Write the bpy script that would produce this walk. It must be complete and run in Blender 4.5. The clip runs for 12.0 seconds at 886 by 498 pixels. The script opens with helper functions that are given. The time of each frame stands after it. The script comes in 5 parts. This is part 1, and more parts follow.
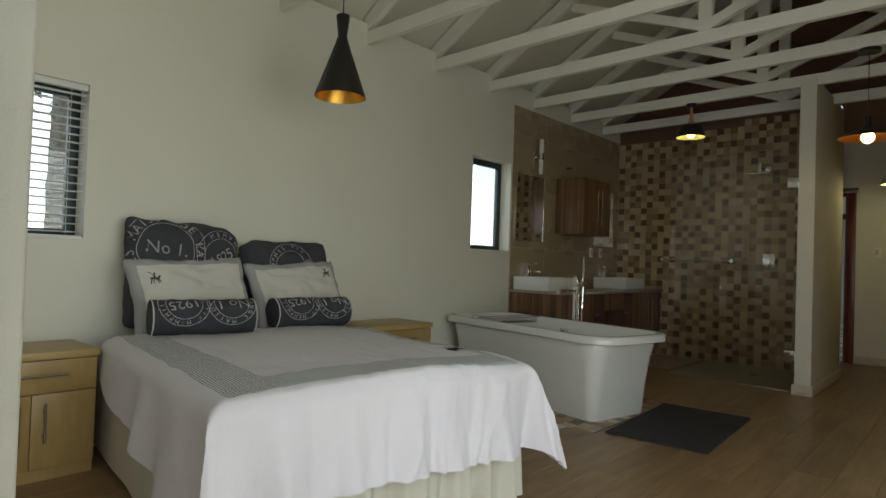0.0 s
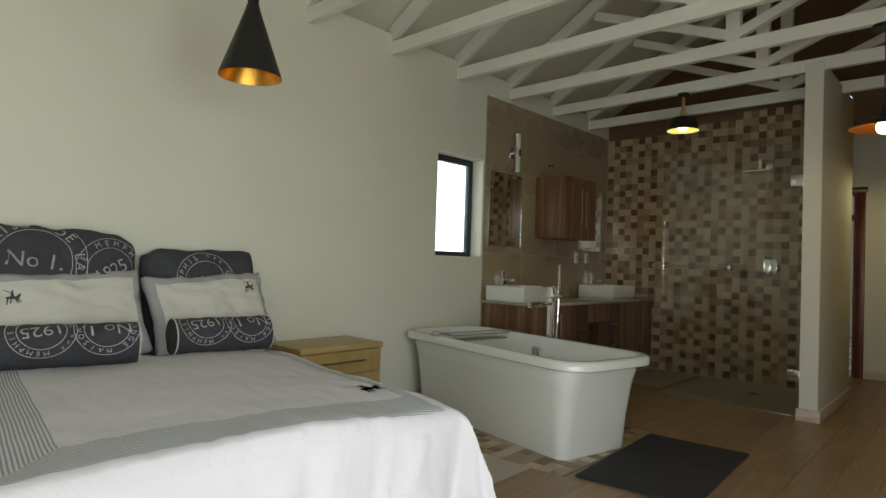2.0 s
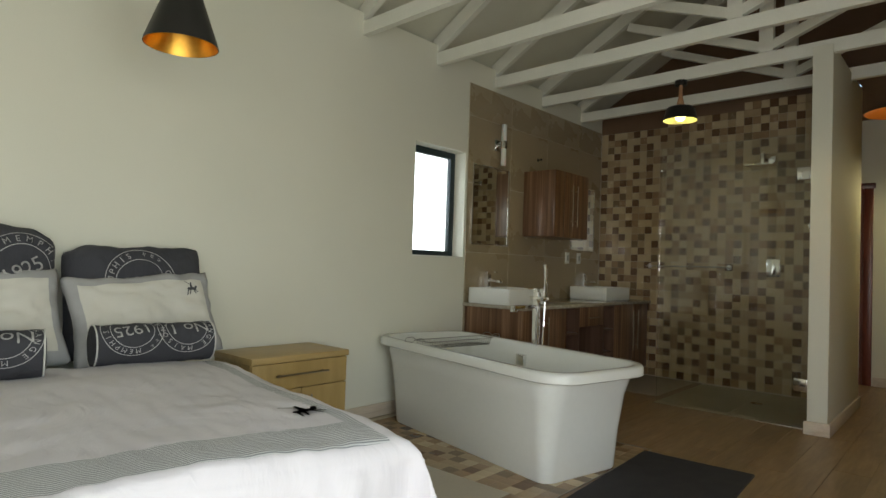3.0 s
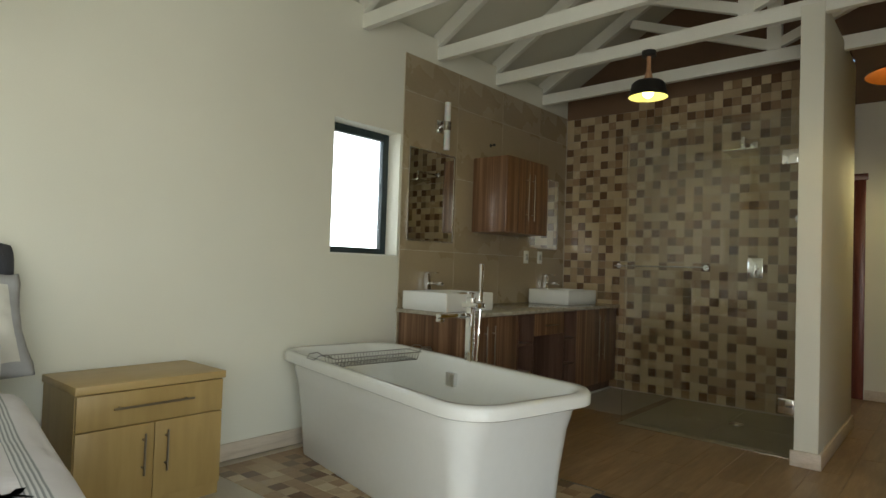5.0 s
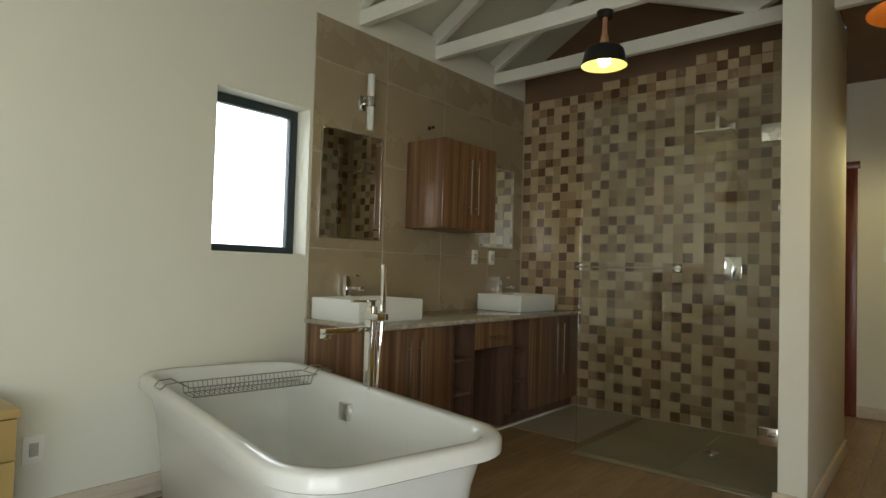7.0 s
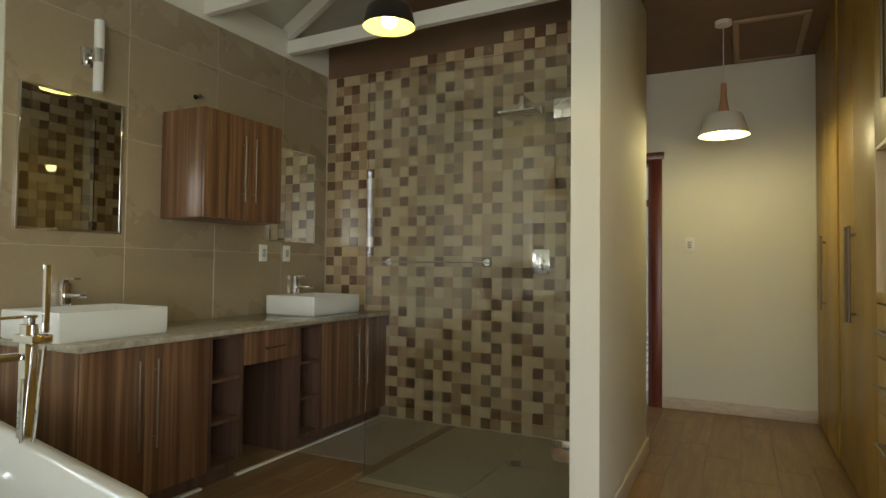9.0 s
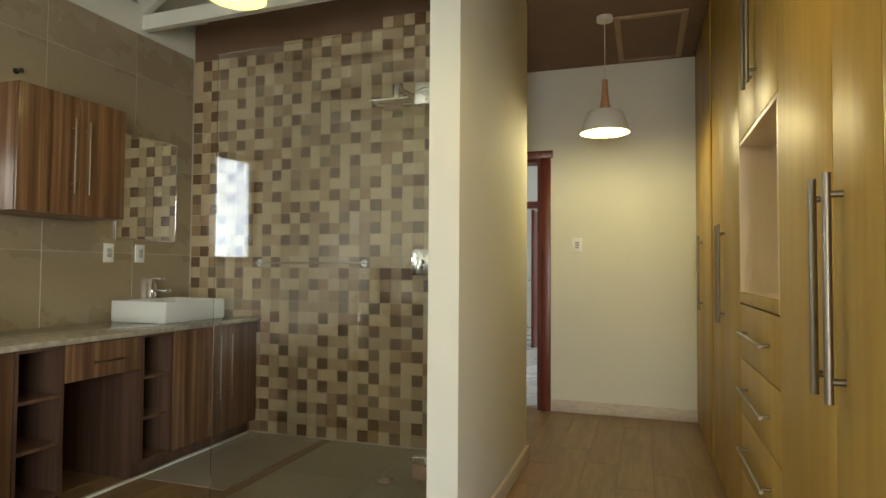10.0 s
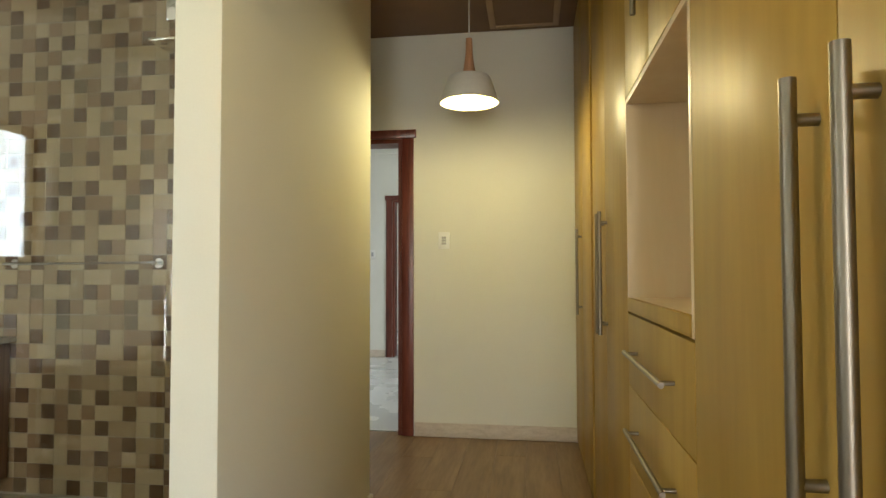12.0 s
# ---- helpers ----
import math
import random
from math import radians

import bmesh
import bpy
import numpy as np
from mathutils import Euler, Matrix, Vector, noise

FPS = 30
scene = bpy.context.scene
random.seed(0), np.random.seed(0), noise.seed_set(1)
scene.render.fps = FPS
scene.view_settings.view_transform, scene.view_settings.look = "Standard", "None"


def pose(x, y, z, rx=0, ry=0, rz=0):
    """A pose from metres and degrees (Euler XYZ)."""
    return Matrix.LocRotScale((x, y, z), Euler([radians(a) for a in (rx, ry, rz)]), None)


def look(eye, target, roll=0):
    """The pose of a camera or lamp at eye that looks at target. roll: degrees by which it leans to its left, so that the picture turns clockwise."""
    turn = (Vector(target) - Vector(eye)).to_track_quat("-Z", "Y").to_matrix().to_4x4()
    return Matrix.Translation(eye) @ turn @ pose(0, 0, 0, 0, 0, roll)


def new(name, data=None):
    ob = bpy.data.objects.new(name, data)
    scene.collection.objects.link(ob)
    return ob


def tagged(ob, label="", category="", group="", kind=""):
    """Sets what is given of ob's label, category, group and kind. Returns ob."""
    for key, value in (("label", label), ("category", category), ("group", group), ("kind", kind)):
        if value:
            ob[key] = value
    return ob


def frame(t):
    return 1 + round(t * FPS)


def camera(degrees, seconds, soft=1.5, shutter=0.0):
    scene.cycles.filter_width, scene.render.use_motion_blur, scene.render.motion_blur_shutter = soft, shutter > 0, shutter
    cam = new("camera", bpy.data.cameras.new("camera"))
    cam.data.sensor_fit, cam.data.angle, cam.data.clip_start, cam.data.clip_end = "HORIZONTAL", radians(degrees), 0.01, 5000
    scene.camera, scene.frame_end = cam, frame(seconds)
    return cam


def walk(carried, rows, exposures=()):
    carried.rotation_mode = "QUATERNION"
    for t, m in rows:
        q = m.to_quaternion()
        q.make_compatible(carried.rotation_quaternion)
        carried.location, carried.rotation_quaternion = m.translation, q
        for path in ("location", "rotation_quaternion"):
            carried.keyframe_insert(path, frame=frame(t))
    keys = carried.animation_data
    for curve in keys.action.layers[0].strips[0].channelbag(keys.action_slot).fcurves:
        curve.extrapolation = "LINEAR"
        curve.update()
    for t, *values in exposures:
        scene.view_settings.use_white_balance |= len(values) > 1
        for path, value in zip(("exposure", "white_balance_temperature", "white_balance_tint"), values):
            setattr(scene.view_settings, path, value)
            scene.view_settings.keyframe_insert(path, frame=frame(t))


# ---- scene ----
cam = camera(72.4, 12.0)
PATH = [
    (0, (3.598, 0.304, 1.067), (2.269, 1.798, 1.108), 2.0),
    (0.5, (3.578, 0.422, 1.081), (2.251, 1.917, 1.12), 2.0),
    (1, (3.563, 0.634, 1.108), (2.235, 2.129, 1.148), 2.0),
    (1.5, (3.522, 0.824, 1.131), (2.191, 2.316, 1.173), 1.9),
    (2, (3.446, 0.984, 1.139), (2.113, 2.473, 1.183), 1.9),
    (2.5, (3.345, 1.173, 1.15), (2.012, 2.664, 1.196), 1.9),
    (3, (3.296, 1.38, 1.126), (1.969, 2.875, 1.177), 1.9),
    (3.2, (3.308, 1.475, 1.135), (1.973, 2.964, 1.183), 1.9),
    (5, (3.122, 2.206, 1.133), (1.826, 3.728, 1.187), 1.9),
    (5.5, (3.098, 2.444, 1.128), (1.805, 3.969, 1.186), 1.8),
    (6, (3.059, 2.644, 1.116), (1.77, 4.172, 1.176), 1.8),
    (6.5, (2.997, 2.854, 1.136), (1.712, 4.386, 1.199), 1.7),
    (6.7, (2.987, 2.928, 1.131), (1.706, 4.462, 1.196), 1.7),
    (8.3, (2.986, 3.528, 1.192), (1.898, 5.205, 1.234), 0.9),
    (8.5, (2.996, 3.611, 1.191), (1.957, 5.319, 1.236), 0.8),
    (9, (3.04, 3.791, 1.153), (2.159, 5.585, 1.212), 0.6),
    (9.5, (3.138, 3.961, 1.154), (2.394, 5.816, 1.218), 0.4),
    (10, (3.19, 4.149, 1.148), (2.557, 6.044, 1.216), 0.4),
    (10.5, (3.203, 4.347, 1.145), (2.678, 6.276, 1.214), 0.4),
    (11, (3.211, 4.545, 1.148), (2.815, 6.505, 1.218), 0.2),
    (11.5, (3.243, 4.756, 1.147), (2.916, 6.728, 1.219), 0.1),
    (12, (3.271, 4.995, 1.151), (2.981, 6.973, 1.22), -0.1),
]
EXPOSURES = [(0, 0.17), (1.5, 0.53), (2.5, 0.80), (5, 1.17), (6.5, 1.30), (8.5, 1.46), (9.0, 1.70), (9.5, 1.88), (10.5, 2.30), (12, 2.26)]
walk(cam, [(t, look(eye, target, roll)) for t, eye, target, roll in PATH], EXPOSURES)
BATHP, OVF = (0.955, 4.565, -12.5, 1.86, 0.82), -0.065
CONE, SHLAMP, WLAMP, CLAMP = (0.785, 2.515), (1.40, 6.465), (2.945, 8.20), (2.965, 5.66)

# ---------- world and lights ----------
world = bpy.data.worlds.new("world")
scene.world = world
world.use_nodes = True
wn = world.node_tree
sky = wn.nodes.new("ShaderNodeTexSky")
sky.sky_type = "NISHITA"
sky.sun_disc = False
sky.sun_elevation = radians(50)
sky.sun_rotation = radians(200)
wn.links.new(sky.outputs[0], wn.nodes["Background"].inputs[0])
wn.nodes["Background"].inputs[1].default_value = 0.15
sun_data = bpy.data.lights.new("sun", "SUN")
sun_data.energy, sun_data.angle, sun_data.color = 1.0, radians(12), (1, 0.95, 0.88)
sun = new("sun", sun_data)
sun.matrix_world = look((0, 0, 10), (-1.5, 3.5, 4))


def area(name, place, target, w, h, power, color):
    d = bpy.data.lights.new(name, "AREA")
    d.shape, d.size, d.size_y, d.energy, d.color = "RECTANGLE", w, h, power, color
    ob = new(name, d)
    ob.matrix_world = look(place, target)
    return ob


area("daylight_doors_east", (4.22, 1.57, 1.15), (0, 1.57, 1.15), 2.45, 2.1, 34, (0.96, 1.0, 0.93))
area("daylight_door_south", (3.42, -0.12, 1.12), (3.42, 3, 1.12), 1.1, 2.15, 31, (1.0, 0.97, 0.96))
area("daylight_window_bath", (-0.19, 5.045, 1.6375), (2, 5.045, 1.6375), 0.61, 0.90, 0.95, (0.95, 1.0, 1.0))
# no windows built here: unseen area lamps added to light hall and far room
area("hall_fill", (3.4, 11.2, 1.5), (0.5, 11.0, 1.0), 1.6, 1.6, 6.5, (0.95, 0.98, 1.0))
area("far_room_fill", (3.4, 14.2, 1.6), (1.5, 14.0, 1.2), 1.4, 1.4, 6, (0.95, 0.98, 1.0))


def bulb_light(name, place, power, color=(1.0, 0.88, 0.42), r=0.048):
    d = bpy.data.lights.new(name, "POINT")
    d.energy, d.color, d.shadow_soft_size = power, color, r
    ob = new(name, d)
    ob.location = place
    return ob


bulb_light("lamp_light_shower", (SHLAMP[0], SHLAMP[1], 2.445), 1.8, (1.0, 0.88, 0.34))
bulb_light("lamp_light_passage", (WLAMP[0], WLAMP[1], 2.045), 4.4, (1.0, 0.86, 0.46))
bulb_light("lamp_light_entrance", (CLAMP[0], CLAMP[1], 2.12), 1.2, (1.0, 0.74, 0.20))

# ---------- materials ----------


def mat(name, color, rough=0.5, metal=0.0, **kw):
    m = bpy.data.materials.new(name)
    m.use_nodes = True
    p = m.node_tree.nodes["Principled BSDF"]
    p.inputs["Base Color"].default_value = (*color, 1)
    p.inputs["Roughness"].default_value = rough
    p.inputs["Metallic"].default_value = metal
    for k, v in kw.items():
        p.inputs[k.replace("_", " ")].default_value = v
    return m


def nd(m, kind, **kw):
    n = m.node_tree.nodes.new(kind)
    for k, v in kw.items():
        if k in ("noise_dimensions", "operation", "blend_type", "data_type", "wave_type", "bands_direction", "wave_profile", "feature", "attribute_name"):
            setattr(n, k, v)
        else:
            n.inputs[k.replace("_", " ")].default_value = v
    return n


def link(m, a, b):
    m.node_tree.links.new(a, b)


def mapped(m, scale, rot=(0, 0, 0), src="Object"):
    t = m.node_tree.nodes.new("ShaderNodeTexCoord")
    mp = m.node_tree.nodes.new("ShaderNodeMapping")
    mp.inputs["Scale"].default_value = scale
    mp.inputs["Rotation"].default_value = rot
    link(m, t.outputs[src], mp.inputs[0])
    return mp.outputs[0]


def ramp(m, src, stops):
    r = m.node_tree.nodes.new("ShaderNodeValToRGB")
    e = r.color_ramp.elements
    while len(e) < len(stops):
        e.new(0.5)
    for el, (p, c) in zip(e, stops):
        el.position, el.color = p, (*c, 1)
    link(m, src, r.inputs[0])
    return r


def mottled(m, lo, hi, scale=3.0, fine=60.0, bump=0.1, rough=None, vec=None, dist=0.002):
    """Two-scale colour variation, with fine relief."""
    p = m.node_tree.nodes["Principled BSDF"]
    v = vec or mapped(m, (1, 1, 1))
    a = nd(m, "ShaderNodeTexNoise", Scale=scale, Detail=4.0)
    b = nd(m, "ShaderNodeTexNoise", Scale=fine, Detail=3.0)
    link(m, v, a.inputs["Vector"])
    link(m, v, b.inputs["Vector"])
    add = nd(m, "ShaderNodeMath", operation="MULTIPLY_ADD")
    link(m, b.outputs[0], add.inputs[0])
    add.inputs[1].default_value = 0.35
    sc = nd(m, "ShaderNodeMath", operation="MULTIPLY")
    link(m, a.outputs[0], sc.inputs[0])
    sc.inputs[1].default_value = 0.65
    link(m, sc.outputs[0], add.inputs[2])
    r = ramp(m, add.outputs[0], [(0.3, lo), (0.7, hi)])
    link(m, r.outputs[0], p.inputs["Base Color"])
    if bump:
        bm_ = nd(m, "ShaderNodeBump", Strength=bump, Distance=dist)
        link(m, b.outputs[0], bm_.inputs["Height"])
        link(m, bm_.outputs[0], p.inputs["Normal"])
    if rough:
        rr = nd(m, "ShaderNodeMapRange")
        link(m, a.outputs[0], rr.inputs[0])
        rr.inputs[3].default_value, rr.inputs[4].default_value = rough
        link(m, rr.outputs[0], p.inputs["Roughness"])
    return m


def woody(m, c1, c2, c3, scale=(1, 1, 1), stripes=14.0, distort=2.0, rough=(0.35, 0.5), bump=0.06, random_tint=0.0):
    """Grain that runs along the axis which scale keeps small."""
    p = m.node_tree.nodes["Principled BSDF"]
    v = mapped(m, scale)
    if random_tint:
        info = m.node_tree.nodes.new("ShaderNodeObjectInfo")
        ad = nd(m, "ShaderNodeVectorMath", operation="ADD")
        sc = nd(m, "ShaderNodeMath", operation="MULTIPLY")
        sc.inputs[1].default_value = 37.0
        link(m, info.outputs["Random"], sc.inputs[0])
        link(m, v, ad.inputs[0])
        link(m, sc.outputs[0], ad.inputs[1])
        v = ad.outputs[0]
    n1 = nd(m, "ShaderNodeTexNoise", Scale=stripes, Detail=5.0, Roughness=0.6, Distortion=distort * 0.15)
    n2 = nd(m, "ShaderNodeTexNoise", Scale=stripes * 4.5, Detail=3.0)
    link(m, v, n1.inputs["Vector"])
    link(m, v, n2.inputs["Vector"])
    mx = nd(m, "ShaderNodeMath", operation="MULTIPLY_ADD")
    link(m, n2.outputs[0], mx.inputs[0])
    mx.inputs[1].default_value = 0.3
    s = nd(m, "ShaderNodeMath", operation="MULTIPLY")
    s.inputs[1].default_value = 0.7
    link(m, n1.outputs[0], s.inputs[0])
    link(m, s.outputs[0], mx.inputs[2])
    r = ramp(m, mx.outputs[0], [(0.34, c1), (0.5, c2), (0.64, c3)])
    out = r.outputs[0]
    if random_tint:
        hs = m.node_tree.nodes.new("ShaderNodeHueSaturation")
        mr = nd(m, "ShaderNodeMapRange")
        mr.inputs[3].default_value, mr.inputs[4].default_value = 1 - random_tint, 1 + random_tint
        link(m, info.outputs["Random"], mr.inputs[0])
        link(m, mr.outputs[0], hs.inputs["Value"])
        link(m, out, hs.inputs["Color"])
        out = hs.outputs[0]
    link(m, out, p.inputs["Base Color"])
    mr2 = nd(m, "ShaderNodeMapRange")
    mr2.inputs[3].default_value, mr2.inputs[4].default_value = rough
    link(m, n1.outputs[0], mr2.inputs[0])
    link(m, mr2.outputs[0], p.inputs["Roughness"])
    b = nd(m, "ShaderNodeBump", Strength=bump, Distance=0.001)
    link(m, n2.outputs[0], b.inputs["Height"])
    link(m, b.outputs[0], p.inputs["Normal"])
    return m


WALL = mottled(mat("wall_paint", (0.6, 0.6, 0.52), 0.75), (0.70, 0.69, 0.59), (0.75, 0.74, 0.64), 1.2, 180, 0.12)
WHITE = mottled(mat("white_paint", (0.75, 0.75, 0.70), 0.6), (0.72, 0.72, 0.65), (0.79, 0.79, 0.72), 3, 120, 0.1)
TIMBER = mottled(mat("painted_timber", (0.75, 0.75, 0.70), 0.55), (0.74, 0.74, 0.66), (0.82, 0.81, 0.74), 4, 90, 0.15)
BOARD = mottled(mat("painted_ceiling_board", (0.5, 0.5, 0.42), 0.8), (0.62, 0.61, 0.51), (0.69, 0.68, 0.58), 1.5, 100, 0.1)
BROWNBOARD = mottled(mat("brown_hardboard", (0.16, 0.09, 0.05), 0.6), (0.13, 0.075, 0.042), (0.19, 0.11, 0.062), 2.5, 140, 0.1)
SKIRT = woody(mat("skirting_board", (0.6, 0.52, 0.42), 0.5), (0.50, 0.42, 0.33), (0.60, 0.52, 0.42), (0.66, 0.58, 0.48), (3, 0.6, 8), 4, rough=(0.4, 0.6))
OAK = woody(mat("laminate_floor", (0.3, 0.2, 0.12), 0.4), (0.18, 0.11, 0.052), (0.26, 0.165, 0.082), (0.335, 0.222, 0.118), (9, 0.9, 9), 1.6, rough=(0.28, 0.45), random_tint=0.1)
JOINT = mat("floor_joint", (0.17, 0.11, 0.062), 0.8)
GROUT = mottled(mat("grout", (0.42, 0.36, 0.28), 0.85), (0.38, 0.32, 0.24), (0.46, 0.40, 0.31), 20, 200, 0.1)
PANELGROUT = mottled(mat("light_grout", (0.5, 0.45, 0.36), 0.85), (0.48, 0.42, 0.33), (0.56, 0.5, 0.4), 20, 200, 0.1)
WALLTILE = mottled(mat("beige_wall_tile", (0.30, 0.24, 0.17), 0.25), (0.31, 0.245, 0.155), (0.37, 0.295, 0.19), 2.0, 40, 0.02, (0.22, 0.34))
SHOWERFLOOR = mottled(mat("shower_floor_tile", (0.27, 0.27, 0.19), 0.35), (0.34, 0.31, 0.19), (0.42, 0.385, 0.25), 2.0, 50, 0.03, (0.25, 0.4))
CREAMTILE = mottled(mat("cream_floor_tile", (0.42, 0.37, 0.28), 0.3), (0.38, 0.33, 0.25), (0.46, 0.41, 0.32), 2.0, 50, 0.03, (0.25, 0.4))
HALLTILE = mottled(mat("pale_hall_tile", (0.6, 0.62, 0.6), 0.3), (0.55, 0.57, 0.55), (0.64, 0.66, 0.64), 2.0, 50, 0.03, (0.2, 0.35))
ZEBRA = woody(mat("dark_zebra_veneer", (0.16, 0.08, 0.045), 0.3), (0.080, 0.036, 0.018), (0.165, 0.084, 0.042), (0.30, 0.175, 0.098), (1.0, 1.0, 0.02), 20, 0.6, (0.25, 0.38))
# darker copy of the zebra veneer for plinths, open shelves and knee-space back
ZEBRA_IN = woody(mat("zebra_veneer_darker", (0.11, 0.06, 0.04), 0.4), (0.07, 0.035, 0.022), (0.11, 0.06, 0.04), (0.16, 0.09, 0.06), (1.0, 1.0, 0.035), 17, 1.5, (0.35, 0.5))
MAPLE = woody(mat("maple_melamine", (0.58, 0.42, 0.23), 0.35), (0.345, 0.222, 0.050), (0.405, 0.265, 0.064), (0.46, 0.31, 0.080), (2.0, 2.0, 0.25), 3.0, 2, (0.36, 0.46), 0.03)
# maple lightened for the niche lining: its lit look is put into the colour
NICHE = woody(mat("maple_niche_brightened", (0.62, 0.5, 0.36), 0.3), (0.76, 0.60, 0.40), (0.80, 0.65, 0.45), (0.84, 0.70, 0.50), (2.0, 2.0, 0.25), 3.0, 2, (0.25, 0.35), 0.03)
MAPLE.node_tree.nodes["Principled BSDF"].inputs["Specular IOR Level"].default_value = 0.25
PALEMAPLE = woody(mat("pale_maple_melamine", (0.5, 0.37, 0.18), 0.35), (0.35, 0.235, 0.085), (0.405, 0.28, 0.105), (0.46, 0.325, 0.13), (2.0, 2.0, 0.25), 3.0, 2, (0.34, 0.44), 0.03)
MAPLE_H = woody(mat("maple_melamine_level", (0.58, 0.42, 0.23), 0.35), (0.37, 0.255, 0.10), (0.43, 0.30, 0.12), (0.48, 0.345, 0.15), (2.0, 0.3, 2.0), 3.0, 2, (0.35, 0.45), 0.03)
DARKWOOD = woody(mat("mahogany_frame", (0.12, 0.03, 0.02), 0.3), (0.075, 0.016, 0.010), (0.13, 0.032, 0.02), (0.19, 0.05, 0.03), (6, 6, 0.5), 4, 2, (0.25, 0.4))
LAMPWOOD = woody(mat("lamp_neck_wood", (0.5, 0.28, 0.15), 0.4), (0.36, 0.18, 0.09), (0.48, 0.26, 0.14), (0.58, 0.34, 0.19), (8, 8, 1), 5, 2, (0.35, 0.5))
CERAMIC = mottled(mat("white_ceramic", (0.78, 0.79, 0.76), 0.12), (0.76, 0.77, 0.74), (0.80, 0.81, 0.78), 1.5, 30, 0.0, (0.08, 0.14))
ACRYLIC = mottled(mat("white_acrylic", (0.78, 0.79, 0.77), 0.16), (0.70, 0.71, 0.68), (0.74, 0.75, 0.72), 1.2, 30, 0.0, (0.10, 0.2))
CHROME = mat("chrome", (0.8, 0.8, 0.8), 0.08, 1.0)
WIRE = mat("wire_steel", (0.30, 0.30, 0.29), 0.3, 1.0)
STEEL = mottled(mat("brushed_steel", (0.5, 0.47, 0.42), 0.3, 1.0), (0.255, 0.225, 0.18), (0.31, 0.275, 0.225), 6, 60, 0.0, (0.36, 0.44))
MIRROR = mat("mirror_silver", (0.82, 0.84, 0.82), 0.01, 1.0)
GLASS = mat("clear_glass", (0.975, 1.0, 0.985), 0.0, 0.0, IOR=1.5, Transmission_Weight=1.0)
FROST = mat("frosted_pane", (0.9, 0.95, 0.95), 0.3, 0.0, Transmission_Weight=0.9)
WINFRAME = mottled(mat("window_frame_green_black", (0.014, 0.028, 0.032), 0.4), (0.012, 0.024, 0.028), (0.018, 0.034, 0.038), 5, 80, 0.03)
BLACK = mottled(mat("black_lacquer", (0.012, 0.012, 0.012), 0.35), (0.010, 0.010, 0.010), (0.016, 0.015, 0.014), 6, 90, 0.03, (0.3, 0.45))
GOLD = mottled(mat("gold_lining", (0.80, 0.42, 0.07), 0.32, 0.9), (0.72, 0.36, 0.05), (0.86, 0.48, 0.09), 8, 60, 0.05, (0.28, 0.4))
COPPER = mottled(mat("copper_lining", (0.75, 0.25, 0.07), 0.35, 0.9), (0.68, 0.22, 0.06), (0.80, 0.30, 0.09), 8, 60, 0.05)
SHADEWHITE = mottled(mat("white_lamp_shade", (0.7, 0.7, 0.66), 0.45), (0.66, 0.66, 0.62), (0.74, 0.74, 0.70), 5, 60, 0.03)
PLASTIC = mottled(mat("white_plastic", (0.72, 0.72, 0.66), 0.35), (0.80, 0.80, 0.76), (0.84, 0.84, 0.80), 5, 60, 0.0)
ROCKERGREY = mat("pale_grey_rocker", (0.42, 0.42, 0.40), 0.4)
# lining of the lit lamps, the bulb's yellow glow mixed into its colour
LININGGLOW = mottled(mat("lamp_lining_glow_yellow", (0.55, 0.52, 0.3), 0.6), (0.50, 0.47, 0.26), (0.58, 0.54, 0.32), 8, 60, 0.03)
SOCKETHOLE = mat("dark_slot", (0.03, 0.03, 0.03), 0.6)
RUG = mottled(mat("dark_bath_mat", (0.035, 0.033, 0.035), 0.95), (0.018, 0.017, 0.019), (0.034, 0.031, 0.033), 9, 260, 0.6, None, None, 0.006)
STONE = mottled(mat("speckled_granite", (0.4, 0.37, 0.3), 0.15), (0.26, 0.23, 0.18), (0.50, 0.46, 0.38), 26, 140, 0.0, (0.10, 0.2))
SHEET = mottled(mat("white_cotton", (0.74, 0.74, 0.75), 0.85), (0.655, 0.635, 0.67), (0.705, 0.685, 0.72), 4, 500, 0.15, None, None, 0.001)


def creased(m, scale, depth):
    """Broad soft creases under the fine weave."""
    p = m.node_tree.nodes["Principled BSDF"]
    n = nd(m, "ShaderNodeTexNoise", Scale=scale, Detail=5.0, Roughness=0.55, Distortion=1.2)
    link(m, mapped(m, (1, 1, 0.6)), n.inputs["Vector"])
    b = nd(m, "ShaderNodeBump", Strength=0.6, Distance=depth)
    old = p.inputs["Normal"].links[0].from_socket if p.inputs["Normal"].links else None
    if old:
        link(m, old, b.inputs["Normal"])
    link(m, n.outputs[0], b.inputs["Height"])
    link(m, b.outputs[0], p.inputs["Normal"])
    return m


creased(SHEET, 2.6, 0.03)
VALANCE = mottled(mat("cream_valance_cotton", (0.58, 0.56, 0.47), 0.9), (0.54, 0.52, 0.43), (0.61, 0.59, 0.50), 4, 400, 0.15)
CURTAIN = mottled(mat("cream_curtain", (0.62, 0.60, 0.52), 0.9), (0.38, 0.375, 0.32), (0.42, 0.41, 0.36), 3, 350, 0.15)
DARKCLOTH = mottled(mat("charcoal_cloth", (0.035, 0.035, 0.042), 0.92), (0.038, 0.039, 0.047), (0.058, 0.059, 0.070), 6, 400, 0.25)
PRINT = mottled(mat("white_print", (0.42, 0.42, 0.40), 0.9), (0.42, 0.42, 0.42), (0.66, 0.66, 0.65), 40, 300, 0.0)
PIPING = mat("white_piping", (0.6, 0.6, 0.58), 0.8)
GREYPRINT = mat("dark_grey_embroidery", (0.07, 0.07, 0.075), 0.9)
